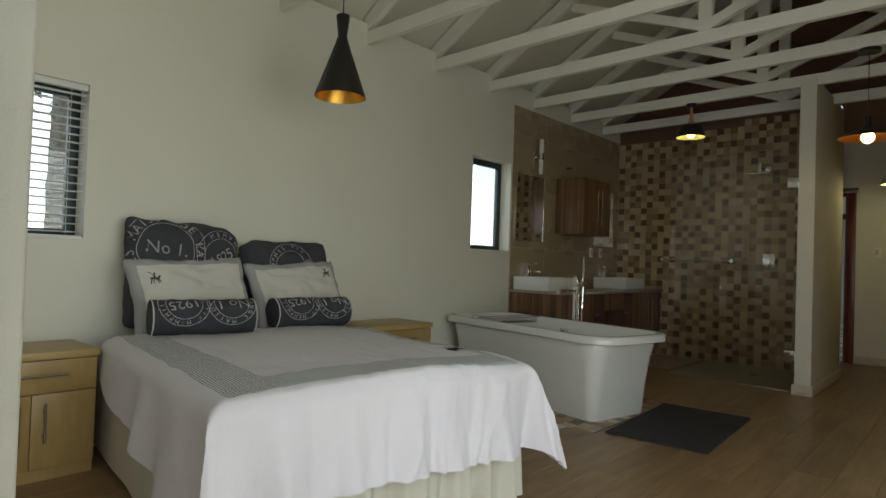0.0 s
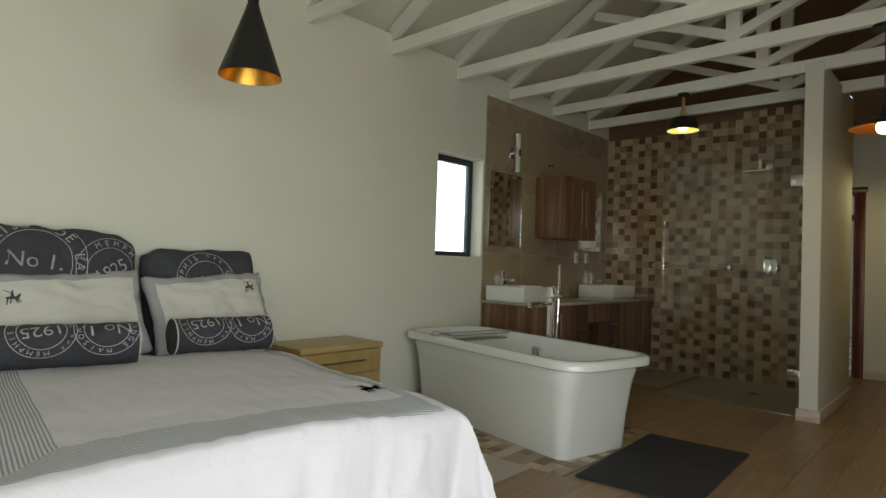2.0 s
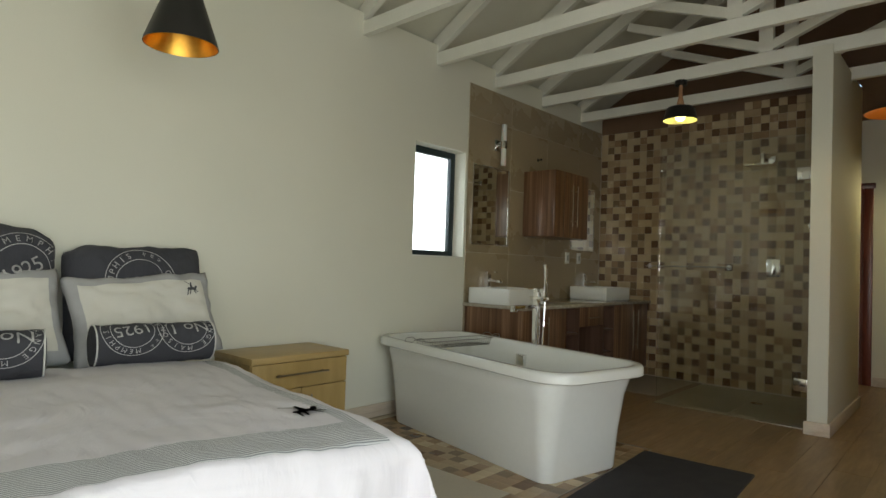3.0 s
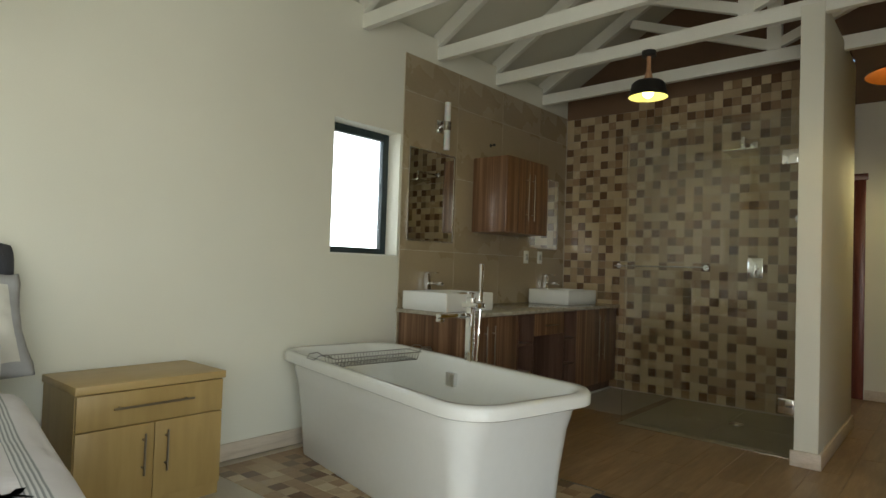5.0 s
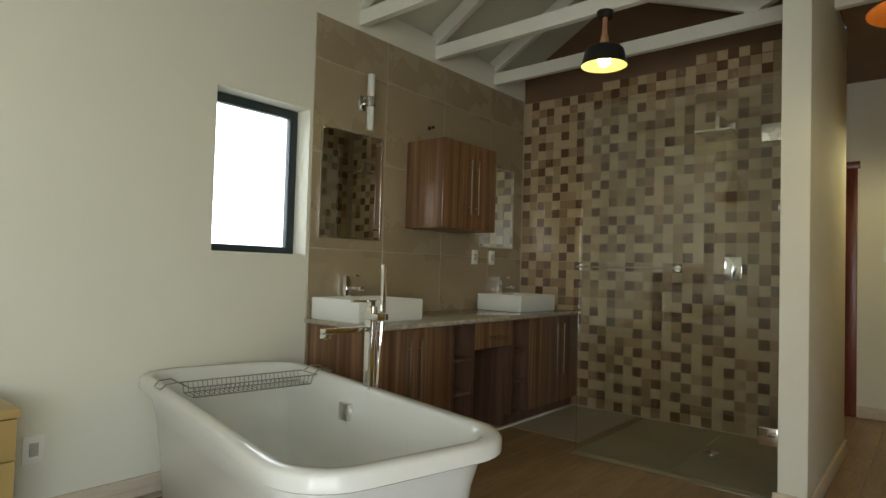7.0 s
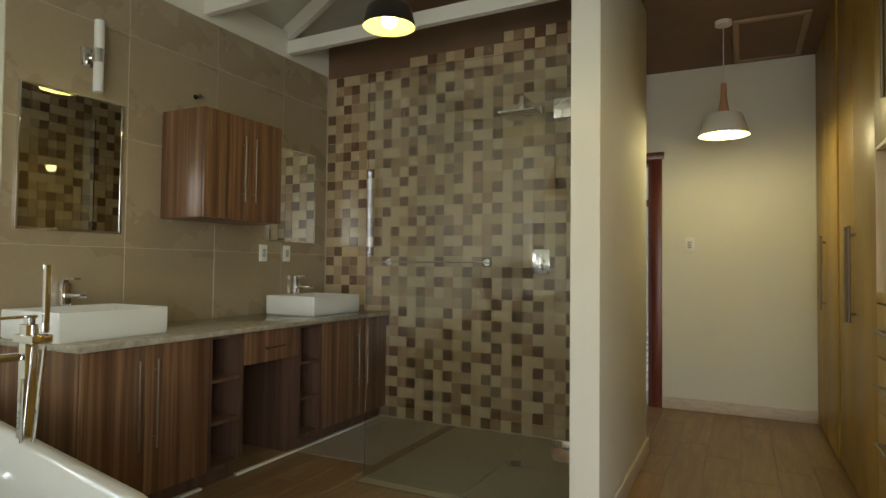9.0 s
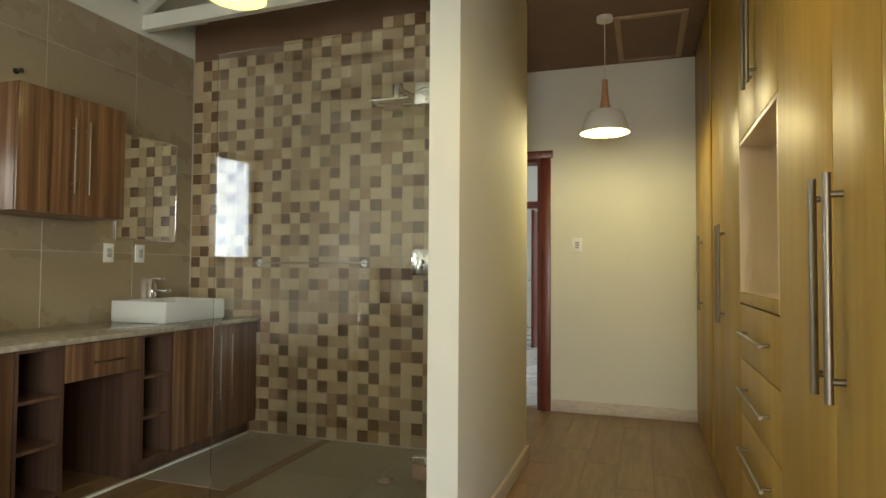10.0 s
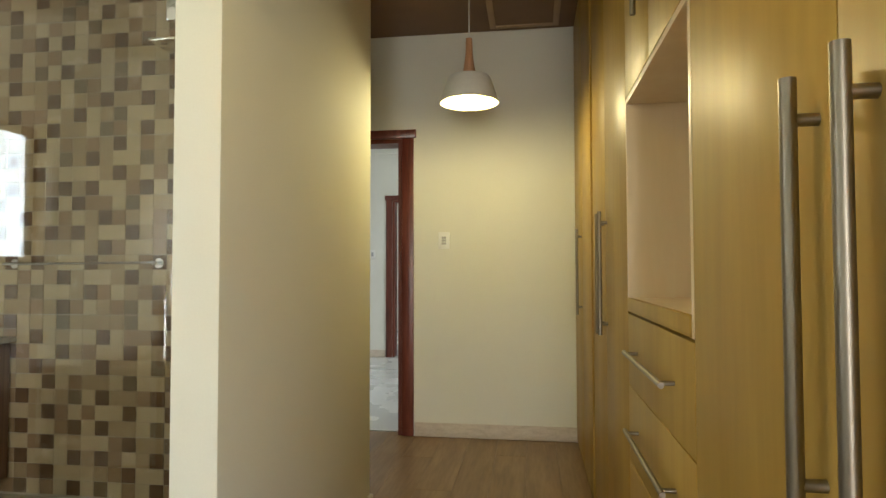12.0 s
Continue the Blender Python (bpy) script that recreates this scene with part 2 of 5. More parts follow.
SLAT = mottled(mat("white_blind_slat", (0.72, 0.72, 0.70), 0.45), (0.70, 0.70, 0.68), (0.75, 0.75, 0.73), 5, 50, 0.0)
RUBBER = mat("black_cable", (0.012, 0.012, 0.012), 0.6)
BULB = mat("glowing_bulb", (1, 0.8, 0.45), 0.3)
BULB.node_tree.nodes["Principled BSDF"].inputs["Emission Color"].default_value = (1.0, 0.93, 0.36, 1)
BULB.node_tree.nodes["Principled BSDF"].inputs["Emission Strength"].default_value = 3.5
OPAL = mat("opal_glass_tube", (0.7, 0.7, 0.68), 0.3, 0.0, Subsurface_Weight=0.2)


def striped(name, c1, c2, pitch, axis):
    m = mat(name, c1, 0.88)
    p = m.node_tree.nodes["Principled BSDF"]
    t = m.node_tree.nodes.new("ShaderNodeTexCoord")
    sp = m.node_tree.nodes.new("ShaderNodeSeparateXYZ")
    link(m, t.outputs["Object"], sp.inputs[0])
    w = nd(m, "ShaderNodeMath", operation="MULTIPLY")
    link(m, sp.outputs[axis], w.inputs[0])
    w.inputs[1].default_value = 1 / pitch
    fr = nd(m, "ShaderNodeMath", operation="FRACT")
    link(m, w.outputs[0], fr.inputs[0])
    r = ramp(m, fr.outputs[0], [(0.0, c1), (0.4, c1), (0.55, c2), (0.9, c2)])
    link(m, r.outputs[0], p.inputs["Base Color"])
    return m


STRIPE_X = striped("grey_pinstripe_cotton", (0.28, 0.295, 0.31), (0.64, 0.65, 0.67), 0.0115, 0)
STRIPE_Y = striped("grey_pinstripe_cotton_across", (0.28, 0.295, 0.31), (0.64, 0.65, 0.67), 0.0105, 1)
DAMASK = mottled(mat("blue_green_mattress_ticking", (0.42, 0.55, 0.55), 0.7), (0.32, 0.46, 0.47), (0.52, 0.63, 0.62), 14, 60, 0.3)
PILLOWCLOTH = mottled(mat("warm_white_cotton", (0.62, 0.60, 0.54), 0.88), (0.59, 0.575, 0.51), (0.65, 0.635, 0.575), 5, 400, 0.15, None, None, 0.001)
FRAMECLOTH = mottled(mat("grey_pinstripe_trim", (0.36, 0.36, 0.36), 0.9), (0.32, 0.32, 0.32), (0.40, 0.40, 0.40), 10, 300, 0.1)
MOSAICS = []
for mname, lo, hi in (("mosaic_cream", (0.44, 0.34, 0.205), (0.53, 0.415, 0.26)), ("mosaic_sand", (0.33, 0.24, 0.138), (0.42, 0.31, 0.18)),
                      ("mosaic_tan", (0.26, 0.168, 0.092), (0.33, 0.22, 0.125)), ("mosaic_brown", (0.115, 0.064, 0.033), (0.17, 0.10, 0.053)),
                      ("mosaic_taupe", (0.165, 0.112, 0.062), (0.215, 0.155, 0.09))):
    mm_ = mottled(mat(mname, lo, 0.25), lo, hi, 12, 90, 0.05, (0.18, 0.32))
    MOSAICS.append(mm_)
creased(DARKCLOTH, 7.0, 0.03)

# ---------- building tools ----------


def box(bm, x0, y0, z0, x1, y1, z1, bev=0.0, mi=0):
    """Adds a box, with bevelled edges where bev is given."""
    r = bmesh.ops.create_cube(bm, size=1.0, matrix=Matrix.LocRotScale(((x0 + x1) / 2, (y0 + y1) / 2, (z0 + z1) / 2), None, (abs(x1 - x0), abs(y1 - y0), abs(z1 - z0))))
    fs = {f for v in r["verts"] for f in v.link_faces}
    if bev:
        es = list({e for f in fs for e in f.edges})
        out = bmesh.ops.bevel(bm, geom=es, offset=bev, segments=2, profile=0.5, affect="EDGES")
        fs = set(out["faces"])
    for f in fs:
        f.material_index = mi


def cyl(bm, a, b, r, seg=16, r2=None, cap=True):
    a, b = Vector(a), Vector(b)
    d = b - a
    q = d.to_track_quat("Z", "Y")
    bmesh.ops.create_cone(bm, cap_ends=cap, segments=seg, radius1=r, radius2=r if r2 is None else r2, depth=d.length, matrix=Matrix.Translation((a + b) / 2) @ q.to_matrix().to_4x4())


def lathe(bm, prof, seg=40, centre=(0, 0, 0)):
    rings = []
    for r, z in prof:
        rings.append([bm.verts.new((centre[0] + r * math.cos(2 * math.pi * i / seg), centre[1] + r * math.sin(2 * math.pi * i / seg), centre[2] + z)) for i in range(seg)])
    for a, b in zip(rings, rings[1:]):
        for i in range(seg):
            bm.faces.new((a[i], a[(i + 1) % seg], b[(i + 1) % seg], b[i]))
    return rings


def tube(bm, pts, r, seg=8):
    pts = [Vector(p) for p in pts]
    rings = []
    up = Vector((0, 0, 1))
    for i, p in enumerate(pts):
        d = (pts[min(i + 1, len(pts) - 1)] - pts[max(i - 1, 0)]).normalized()
        s = d.cross(up)
        if s.length < 0.1:
            s = d.cross(Vector((1, 0, 0)))
        s.normalize()
        t = s.cross(d)
        rings.append([bm.verts.new(p + r * (math.cos(2 * math.pi * k / seg) * s + math.sin(2 * math.pi * k / seg) * t)) for k in range(seg)])
    for a, b in zip(rings, rings[1:]):
        for k in range(seg):
            bm.faces.new((a[k], a[(k + 1) % seg], b[(k + 1) % seg], b[k]))
    bm.faces.new(rings[0][::-1])
    bm.faces.new(rings[-1])


def finish(name, bm, mats, smooth=None):
    bmesh.ops.recalc_face_normals(bm, faces=bm.faces)
    me = bpy.data.meshes.new(name)
    bm.to_mesh(me)
    bm.free()
    for m in mats if isinstance(mats, (list, tuple)) else [mats]:
        me.materials.append(m)
    if smooth is not None:
        for p in me.polygons:
            p.use_smooth = True
        me.set_sharp_from_angle(angle=radians(smooth))
    return me


def part(name, bm, mats, parent, label="", smooth=40, kind=""):
    ob = new(name, finish(name, bm, mats, None if mats in (GLASS, FROST, MIRROR) else smooth))
    ob.parent = parent
    tagged(ob, label, kind=kind)
    return ob


def thing(name, label, category, m=None, group=""):
    ob = new(name)
    ob.empty_display_size = 0.1
    if m is not None:
        ob.matrix_world = m
    return tagged(ob, label, category, group)


def struct(name, bm, mats, label="", smooth=40, category=""):
    return tagged(new(name, finish(name, bm, mats, smooth)), label, category, kind="structure")


def boxpart(name, parent, m, *dims, bev=0.0, label=""):
    bm = bmesh.new()
    box(bm, *dims, bev)
    return part(name, bm, m, parent, label)


def wall_with_holes(name, axis, face, back, a0, a1, z0, z1, holes, m, label):
    """A wall whose faces stand at face and back on an axis, from a0 to a1, with openings (a, a, z, z)."""
    bm = bmesh.new()
    cuts = sorted({a0, a1, *[h[0] for h in holes], *[h[1] for h in holes]})
    for u, v in zip(cuts, cuts[1:]):
        spans = sorted([(h[2], h[3]) for h in holes if h[0] <= u + 1e-6 and h[1] >= v - 1e-6])
        z = z0
        for s0, s1 in spans + [(z1, z1)]:
            if s0 - z > 1e-4:
                if axis == "x":
                    box(bm, face, u, z, back, v, s0)
                else:
                    box(bm, u, face, z, v, back, s0)
            z = max(z, s1)
    bmesh.ops.remove_doubles(bm, verts=bm.verts, dist=1e-5)
    return struct(name, bm, m, label)

def rounded_rect(w, h, r, seg=6):
    pts = []
    for cx, cy, a0 in ((w / 2 - r, h / 2 - r, 0), (-w / 2 + r, h / 2 - r, 90), (-w / 2 + r, -h / 2 + r, 180), (w / 2 - r, -h / 2 + r, 270)):
        for i in range(seg + 1):
            a = radians(a0 + 90 * i / seg)
            pts.append((cx + r * math.cos(a), cy + r * math.sin(a)))
    return pts


def loft(bm, rings, close_last=True, close_first=False):
    vs = [[bm.verts.new(p) for p in ring] for ring in rings]
    n = len(vs[0])
    for a, b in zip(vs, vs[1:]):
        for i in range(n):
            bm.faces.new((a[i], a[(i + 1) % n], b[(i + 1) % n], b[i]))
    if close_last:
        bm.faces.new(vs[-1])
    if close_first:
        bm.faces.new(vs[0][::-1])
    return vs


# ---------- the rooms ----------
TILE_Y, END_Y, EAST_X = 7.79, 9.17, 4.12
CHORD_Z, CHORD_T = 2.738, 2.836
RIDGE_X, SLOPE = 2.06, 0.55
W1 = (0.80, 1.445, 1.115, 1.95)
W2 = (4.735, 5.352, 1.185, 2.088)

wall_west = wall_with_holes("wall_west", "x", -0.22, 0.0, -0.2, 9.37, 0, 2.90, [W1, W2], WALL, "matt off-white painted plaster wall behind the bed")
wall_south = wall_with_holes("wall_south", "y", -0.2, 0.0, 0.0, 4.34, 0, 2.90, [(2.86, 3.98, 0, 2.2)], WALL, "off-white painted wall with an open doorway")
wall_east = wall_with_holes("wall_east", "x", EAST_X, EAST_X + 0.22, 0.0, 9.17, 0, 2.90, [(0.28, 2.90, 0, 2.25)], WALL, "off-white painted wall with wide glazed doors")
wall_north = wall_with_holes("wall_north", "y", END_Y, END_Y + 0.18, 0.0, EAST_X + 0.22, 0, 2.90, [(1.56, 2.37, 0, 2.08)], WALL, "smooth off-white end wall of the passage lit by the pendant")


def gable(y0, y1, name, m, label):
    bm = bmesh.new()
    pts = [(-0.22, 2.90), (EAST_X + 0.22, 2.90), (RIDGE_X, 2.90 + SLOPE * 2.28 + 0.1)]
    a = [bm.verts.new((x, y0, z)) for x, z in pts]
    b = [bm.verts.new((x, y1, z)) for x, z in pts]
    bm.faces.new(a)
    bm.faces.new(b[::-1])
    for i in range(3):
        j = (i + 1) % 3
        bm.faces.new((a[i], b[i], b[j], a[j]))
    return struct(name, bm, m, label)


gable(-0.2, -0.002, "gable_wall_south", WALL, "off-white painted triangular gable wall")
gable(7.90, 8.0, "gable_wall_shower", BROWNBOARD, "dark brown boarded gable above the shower tiles")

bm = bmesh.new()
box(bm, 0.002, TILE_Y + 0.012, 0, 2.372, 7.90, 2.680)
struct("shower_back_wall", bm, GROUT, "grouted wall under the brown mosaic tiles")
bm = bmesh.new()
box(bm, 2.362, 6.56, 0, 2.3745, TILE_Y + 0.01, 2.70)
struct("shower_side_lining", bm, GROUT, "grouted lining of the partition inside the shower")
bm = bmesh.new()
box(bm, 0.002, TILE_Y + 0.017, 2.682, 2.372, 7.898, 2.96)
box(bm, 2.50, 7.80, 2.815, EAST_X - 0.002, 7.898, 2.96)
struct("boarding", bm, BROWNBOARD, "dark brown boarding above the tiled wall")
bm = bmesh.new()
box(bm, 2.375, 6.40, 0, 2.505, 7.82, 2.80, 0.006)
struct("partition_wall", bm, WALL, "thick white plastered partition beside the glass shower")
bm = bmesh.new()
box(bm, 2.0, 7.90, 0, 2.372, 8.0, 2.81)
struct("passage_corner_wall", bm, WALL, "off-white wall behind the shower")

# sloping ceiling
bm = bmesh.new()
for s in (-1, 1):
    x0, z0 = (-0.2, 2.875) if s < 0 else (EAST_X + 0.2, 2.875)
    a = [bm.verts.new(v) for v in ((x0, -0.2, z0), (x0, 7.9, z0), (RIDGE_X, 7.9, z0 + SLOPE * (RIDGE_X + 0.2) + 0.12), (RIDGE_X, -0.2, z0 + SLOPE * (RIDGE_X + 0.2) + 0.12))]
    b = [bm.verts.new(v.co + Vector((0, 0, 0.05))) for v in a]
    bm.faces.new(a)
    bm.faces.new(b[::-1])
    for i in range(4):
        j = (i + 1) % 4
        bm.faces.new((a[i], b[i], b[j], a[j]))
struct("ceiling_sloping", bm, BOARD, "sloping pale painted ceiling boards above the trusses")
bm = bmesh.new()
box(bm, 0.0, 7.90, 2.815, EAST_X, END_Y, 2.85)
box(bm, 2.508, 7.428, 2.812, EAST_X, 7.898, 2.85)
struct("ceiling_passage", bm, BROWNBOARD, "flat brown hardboard passage ceiling with a loft hatch")
bm = bmesh.new()
box(bm, 0.0, END_Y + 0.18, 2.7, EAST_X + 0.2, 17.0, 2.8)
struct("ceiling_hall", bm, WHITE, "white hall ceiling")


def truss(bm, y):
    t = 0.025
    box(bm, 0.0, y - t, CHORD_Z, EAST_X, y + t, CHORD_T)

    def beam(xa, za, xb, zb, d, ya, yb):
        """A board with its lower edge from (xa, za) to (xb, zb) and depth d."""
        v = Vector((xb - xa, 0, zb - za)).normalized()
        n = Vector((-v.z, 0, v.x))
        if n.z < 0:
            n = -n
        q = [Vector((xa, 0, za)), Vector((xb, 0, zb)), Vector((xb, 0, zb)) + n * d, Vector((xa, 0, za)) + n * d]
        a = [bm.verts.new((p.x, ya, p.z)) for p in q]
        b = [bm.verts.new((p.x, yb, p.z)) for p in q]
        bm.faces.new(a)
        bm.faces.new(b[::-1])
        for i in range(4):
            j = (i + 1) % 4
            bm.faces.new((a[i], b[i], b[j], a[j]))

    for s in (-1, 1):
        def X(x):
            return RIDGE_X + s * x
        beam(X(RIDGE_X), 2.85, X(0), 2.85 + SLOPE * RIDGE_X, 0.11, y - t + 0.002, y + t - 0.002)
        beam(X(0.03), 2.842, X(1.16), 3.285, 0.07, y - t - 0.003, y + t - 0.004)
    box(bm, RIDGE_X - 0.05, y - t - 0.006, CHORD_T - 0.0, RIDGE_X + 0.05, y + t - 0.008, 2.85 + SLOPE * RIDGE_X)


truss_ys = [7.33 - 0.787 * k for k in range(9)]
bm = bmesh.new()
truss(bm, 0.0)
truss_me = finish("roof_truss", bm, TIMBER, 30)
for ty in truss_ys:
    o = new("roof_truss", truss_me)
    o.matrix_world = pose(0, ty, 0, 0, 0, -2.5)
    tagged(o, "white-painted timber roof truss with king post and webs", "roof truss", "roof trusses", "structure")

# floor
bm = bmesh.new()
box(bm, -0.2, -1.2, -0.12, EAST_X + 0.2, END_Y + 0.1, -0.012)
floor = struct("floor", bm, JOINT, "warm brown oak laminate floor")
bm = bmesh.new()
box(bm, -0.2, END_Y + 0.1, -0.12, EAST_X + 0.2, 17.0, 0.0)
struct("floor_hall", bm, HALLTILE, "pale grey tiled hall floor")


def skirting(name, x0, y0, x1, y1, label="pale timber skirting board with rounded top"):
    bm = bmesh.new()
    box(bm, x0, y0, 0.0, x1, y1, 0.095, 0.006)
    struct(name, bm, SKIRT, label)


skirting("baseboard", 0.0, 0.0, 0.018, 5.33)
skirting("baseboard", 2.46, END_Y - 0.018, 3.575, END_Y)
skirting("baseboard", 2.357, 6.382, 2.523, 6.40)
skirting("baseboard", 2.505, 6.401, 2.523, 7.82)
skirting("baseboard", 0.02, 0.0, 2.85, 0.018)

# tiled apron on the west wall: panel tiles
panel = tagged(new("tiled_panel"), "glossy beige large-format wall tiles behind the vanity", "", "", "structure")
PY, PZ = [5.37, 6.0, 6.63, 7.26, TILE_Y - 0.002], [0.0, 0.64, 1.24, 1.84, 2.42, 2.70]
bm = bmesh.new()
box(bm, 0.001, PY[0], 0.0, 0.008, PY[-1], PZ[-1])
part("grout_bed", bm, PANELGROUT, panel)

# windows
def window(name, y0, y1, z0, z1, depth, label, frosted):
    w = tagged(new(name), label, "window", "", "structure")
    bm = bmesh.new()
    x0, x1, f = -depth - 0.045, -depth, 0.055
    box(bm, x0, y0, z0, x1, y0 + f, z1, 0.004)
    box(bm, x0, y1 - f, z0, x1, y1, z1, 0.004)
    box(bm, x0, y0 + f, z0, x1, y1 - f, z0 + f, 0.004)
    box(bm, x0, y0 + f, z1 - f, x1, y1 - f, z1, 0.004)
    part("window_frame", bm, WINFRAME, w, "dark green-black aluminium frame")
    o = boxpart("pane", w, frosted, x0 + 0.02, y0 + f - 0.01, z0 + f - 0.01, x0 + 0.025, y1 - f + 0.01, z1 - f + 0.01)
    o.visible_shadow = False
    boxpart("window_sill", w, WHITE, -depth + 0.001, y0 + 0.001, z0 + 0.001, -0.001, y1 - 0.001, z0 + 0.012)


window("window_1", *W1, 0.13, "small dark-framed bedroom window behind a slatted blind", GLASS)
window("window_2", *W2, 0.12, "small dark-framed window beside the bath, bright outside", GLASS)

# glazed doors in the east wall
gd = tagged(new("window_3"), "wide glazed sliding doors with dark frames", "window", "", "structure")
bm = bmesh.new()
for y in (0.28, 1.13, 1.99, 2.85):
    box(bm, EAST_X + 0.06, y, 0.0, EAST_X + 0.11, y + 0.05, 2.25, 0.003)
box(bm, EAST_X + 0.06, 0.33, 2.2, EAST_X + 0.11, 2.85, 2.25, 0.003)
part("window_frame", bm, WINFRAME, gd)

# door openings
def door_frame(name, x0, x1, top, y0, y1, label):
    d = tagged(new(name), label, "door frame", "", "structure")
    bm = bmesh.new()
    for a, b in ((x0 - 0.083, x0), (x1, x1 + 0.083)):
        box(bm, a, y0 - 0.022, 0.0, b, y0, top + 0.05, 0.004)
    box(bm, x0 - 0.10, y0 - 0.026, top, x1 + 0.10, y0, top + 0.06, 0.004)
    part("architrave", bm, DARKWOOD, d)
    bm = bmesh.new()
    box(bm, x0 + 0.0, y0, 0.0, x0 + 0.03, y1, top)
    box(bm, x1 - 0.03, y0, 0.0, x1, y1, top)
    box(bm, x0 + 0.03, y0, top - 0.03, x1 - 0.03, y1, top)
    part("door_lining", bm, DARKWOOD, d)
    return d


door_frame("door_1", 1.56, 2.37, 2.08, END_Y, END_Y + 0.18, "dark mahogany door frame at the end of the passage")

# hall beyond
HALL_Y = 12.85
wall_with_holes("wall_hall_north", "y", HALL_Y, HALL_Y + 0.15, -0.2, EAST_X + 0.2, 0, 2.7, [(1.44, 2.28, 0, 2.08)], WHITE, "white hall wall with a second doorway")
door_frame("door_2", 1.44, 2.28, 2.08, HALL_Y, HALL_Y + 0.15, "dark mahogany door frame of the far room")
for nm, d in (("wall_hall_west", (-0.4, END_Y, 0, -0.2, 17.0, 2.8)), ("wall_hall_east", (EAST_X + 0.22, END_Y, 0, EAST_X + 0.4, 17.0, 2.8)), ("wall_far", (-0.2, 16.5, 0, EAST_X + 0.2, 16.7, 2.7))):
    bm = bmesh.new()
    box(bm, *d)
    struct(nm, bm, WHITE, "plain white wall of the hall")
skirting("baseboard", -0.2, HALL_Y - 0.018, 1.35, HALL_Y)
dl = thing("door_leaf", "open dark mahogany door leaf in the far doorway", "door", pose(0, 0, 0))
boxpart("leaf", dl, DARKWOOD, 1.60, HALL_Y + 0.16, 0.01, 1.64, HALL_Y + 0.95, 2.04, bev=0.004)
bm = bmesh.new()
cyl(bm, (1.60, HALL_Y + 0.24, 1.0), (1.555, HALL_Y + 0.24, 1.0), 0.01)
box(bm, 1.545, HALL_Y + 0.23, 0.99, 1.557, HALL_Y + 0.35, 1.01, 0.003)
part("door_handle", bm, CHROME, dl, "chrome lever handle")

# garden seen through the small windows
bm = bmesh.new()
bm.faces.new([bm.verts.new(v) for v in ((-9, -8, -1), (-9, 16, -1), (-9, 16, 7), (-9, -8, 7))])
SKYCARD = mat("bright_overcast_sky", (0.9, 0.95, 1.0), 1.0)
SKYCARD.node_tree.nodes["Principled BSDF"].inputs["Emission Color"].default_value = (0.93, 0.97, 1.0, 1)
SKYCARD.node_tree.nodes["Principled BSDF"].inputs["Emission Strength"].default_value = 1.2
struct("backdrop", bm, SKYCARD, "bright overcast sky")
BARK = mottled(mat("grey_bark", (0.22, 0.2, 0.17), 0.95), (0.10, 0.09, 0.075), (0.34, 0.32, 0.28), 9, 60, 0.8, None, None, 0.02)
LEAF = mottled(mat("leaf_green", (0.07, 0.11, 0.03), 0.6), (0.05, 0.08, 0.025), (0.10, 0.14, 0.05), 6, 40, 0.1)
tree = thing("garden_tree", "rough grey garden tree outside the bedroom window", "tree", pose(-1.7, 1.735, -0.15))
bm = bmesh.new()
rr_ = random.Random(3)
rings_ = []
for k in range(26):
    z_ = k * 0.12
    rad = 0.085 - 0.001 * k
    rings_.append([((rad * (1 + 0.22 * noise.noise((math.cos(q) * 2, math.sin(q) * 2, z_ * 5)))) * math.cos(q) + 0.05 * math.sin(z_ * 1.6), (rad * (1 + 0.22 * noise.noise((math.cos(q) * 2, math.sin(q) * 2, z_ * 5)))) * math.sin(q) + 0.03 * z_, z_) for q in [2 * math.pi * i / 18 for i in range(18)]])
loft(bm, rings_, True, True)
part("trunk", bm, BARK, tree)
for s_ in range(5):
    an_ = s_ * 1.3
    bm = bmesh.new()
    tube(bm, [(0.05, 0.08, 2.3 + 0.1 * s_), (0.05 + 0.25 * math.cos(an_), 0.08 + 0.25 * math.sin(an_), 2.55 + 0.1 * s_), (0.05 + 0.6 * math.cos(an_), 0.08 + 0.6 * math.sin(an_), 2.7 + 0.12 * s_)], 0.018, 8)
    part("limb", bm, BARK, tree)
bm = bmesh.new()
for k in range(420):
    c_ = Vector((rr_.gauss(0, 0.45), rr_.gauss(0.1, 0.5), 2.75 + rr_.gauss(0, 0.28)))
    u_ = Vector((rr_.gauss(0, 1), rr_.gauss(0, 1), rr_.gauss(0, 1))).normalized()
    w_ = u_.orthogonal().normalized()
    a_, b_ = u_ * rr_.uniform(0.03, 0.06), w_ * rr_.uniform(0.012, 0.02)
    bm.faces.new([bm.verts.new(c_ + p) for p in (a_, b_, -a_, -b_)])
part("crown", bm, LEAF, tree, "small green leaves", None, "stuff")

# ground outside
bm = bmesh.new()
box(bm, -60, -60, -0.3, 60, 60, -0.15)
ground = struct("ground", bm, mottled(mat("lawn", (0.06, 0.10, 0.03), 0.95), (0.05, 0.08, 0.025), (0.09, 0.12, 0.05), 0.6, 8, 0.3), "green garden ground")


# ---------- bathroom ----------
def steel_handle(name, parent, p0, p1, out, r=0.006, inset=0.05, label=""):
    """A round bar on two posts; out is the way from the front to the bar."""
    bm = bmesh.new()
    p0, p1, out = Vector(p0), Vector(p1), Vector(out)
    cyl(bm, p0 + out, p1 + out, r, 14)
    d = (p1 - p0).normalized()
    for p in (p0 + d * inset, p1 - d * inset):
        cyl(bm, p, p + out, r * 0.8, 10)
    return part(name, bm, STEEL, parent, label)


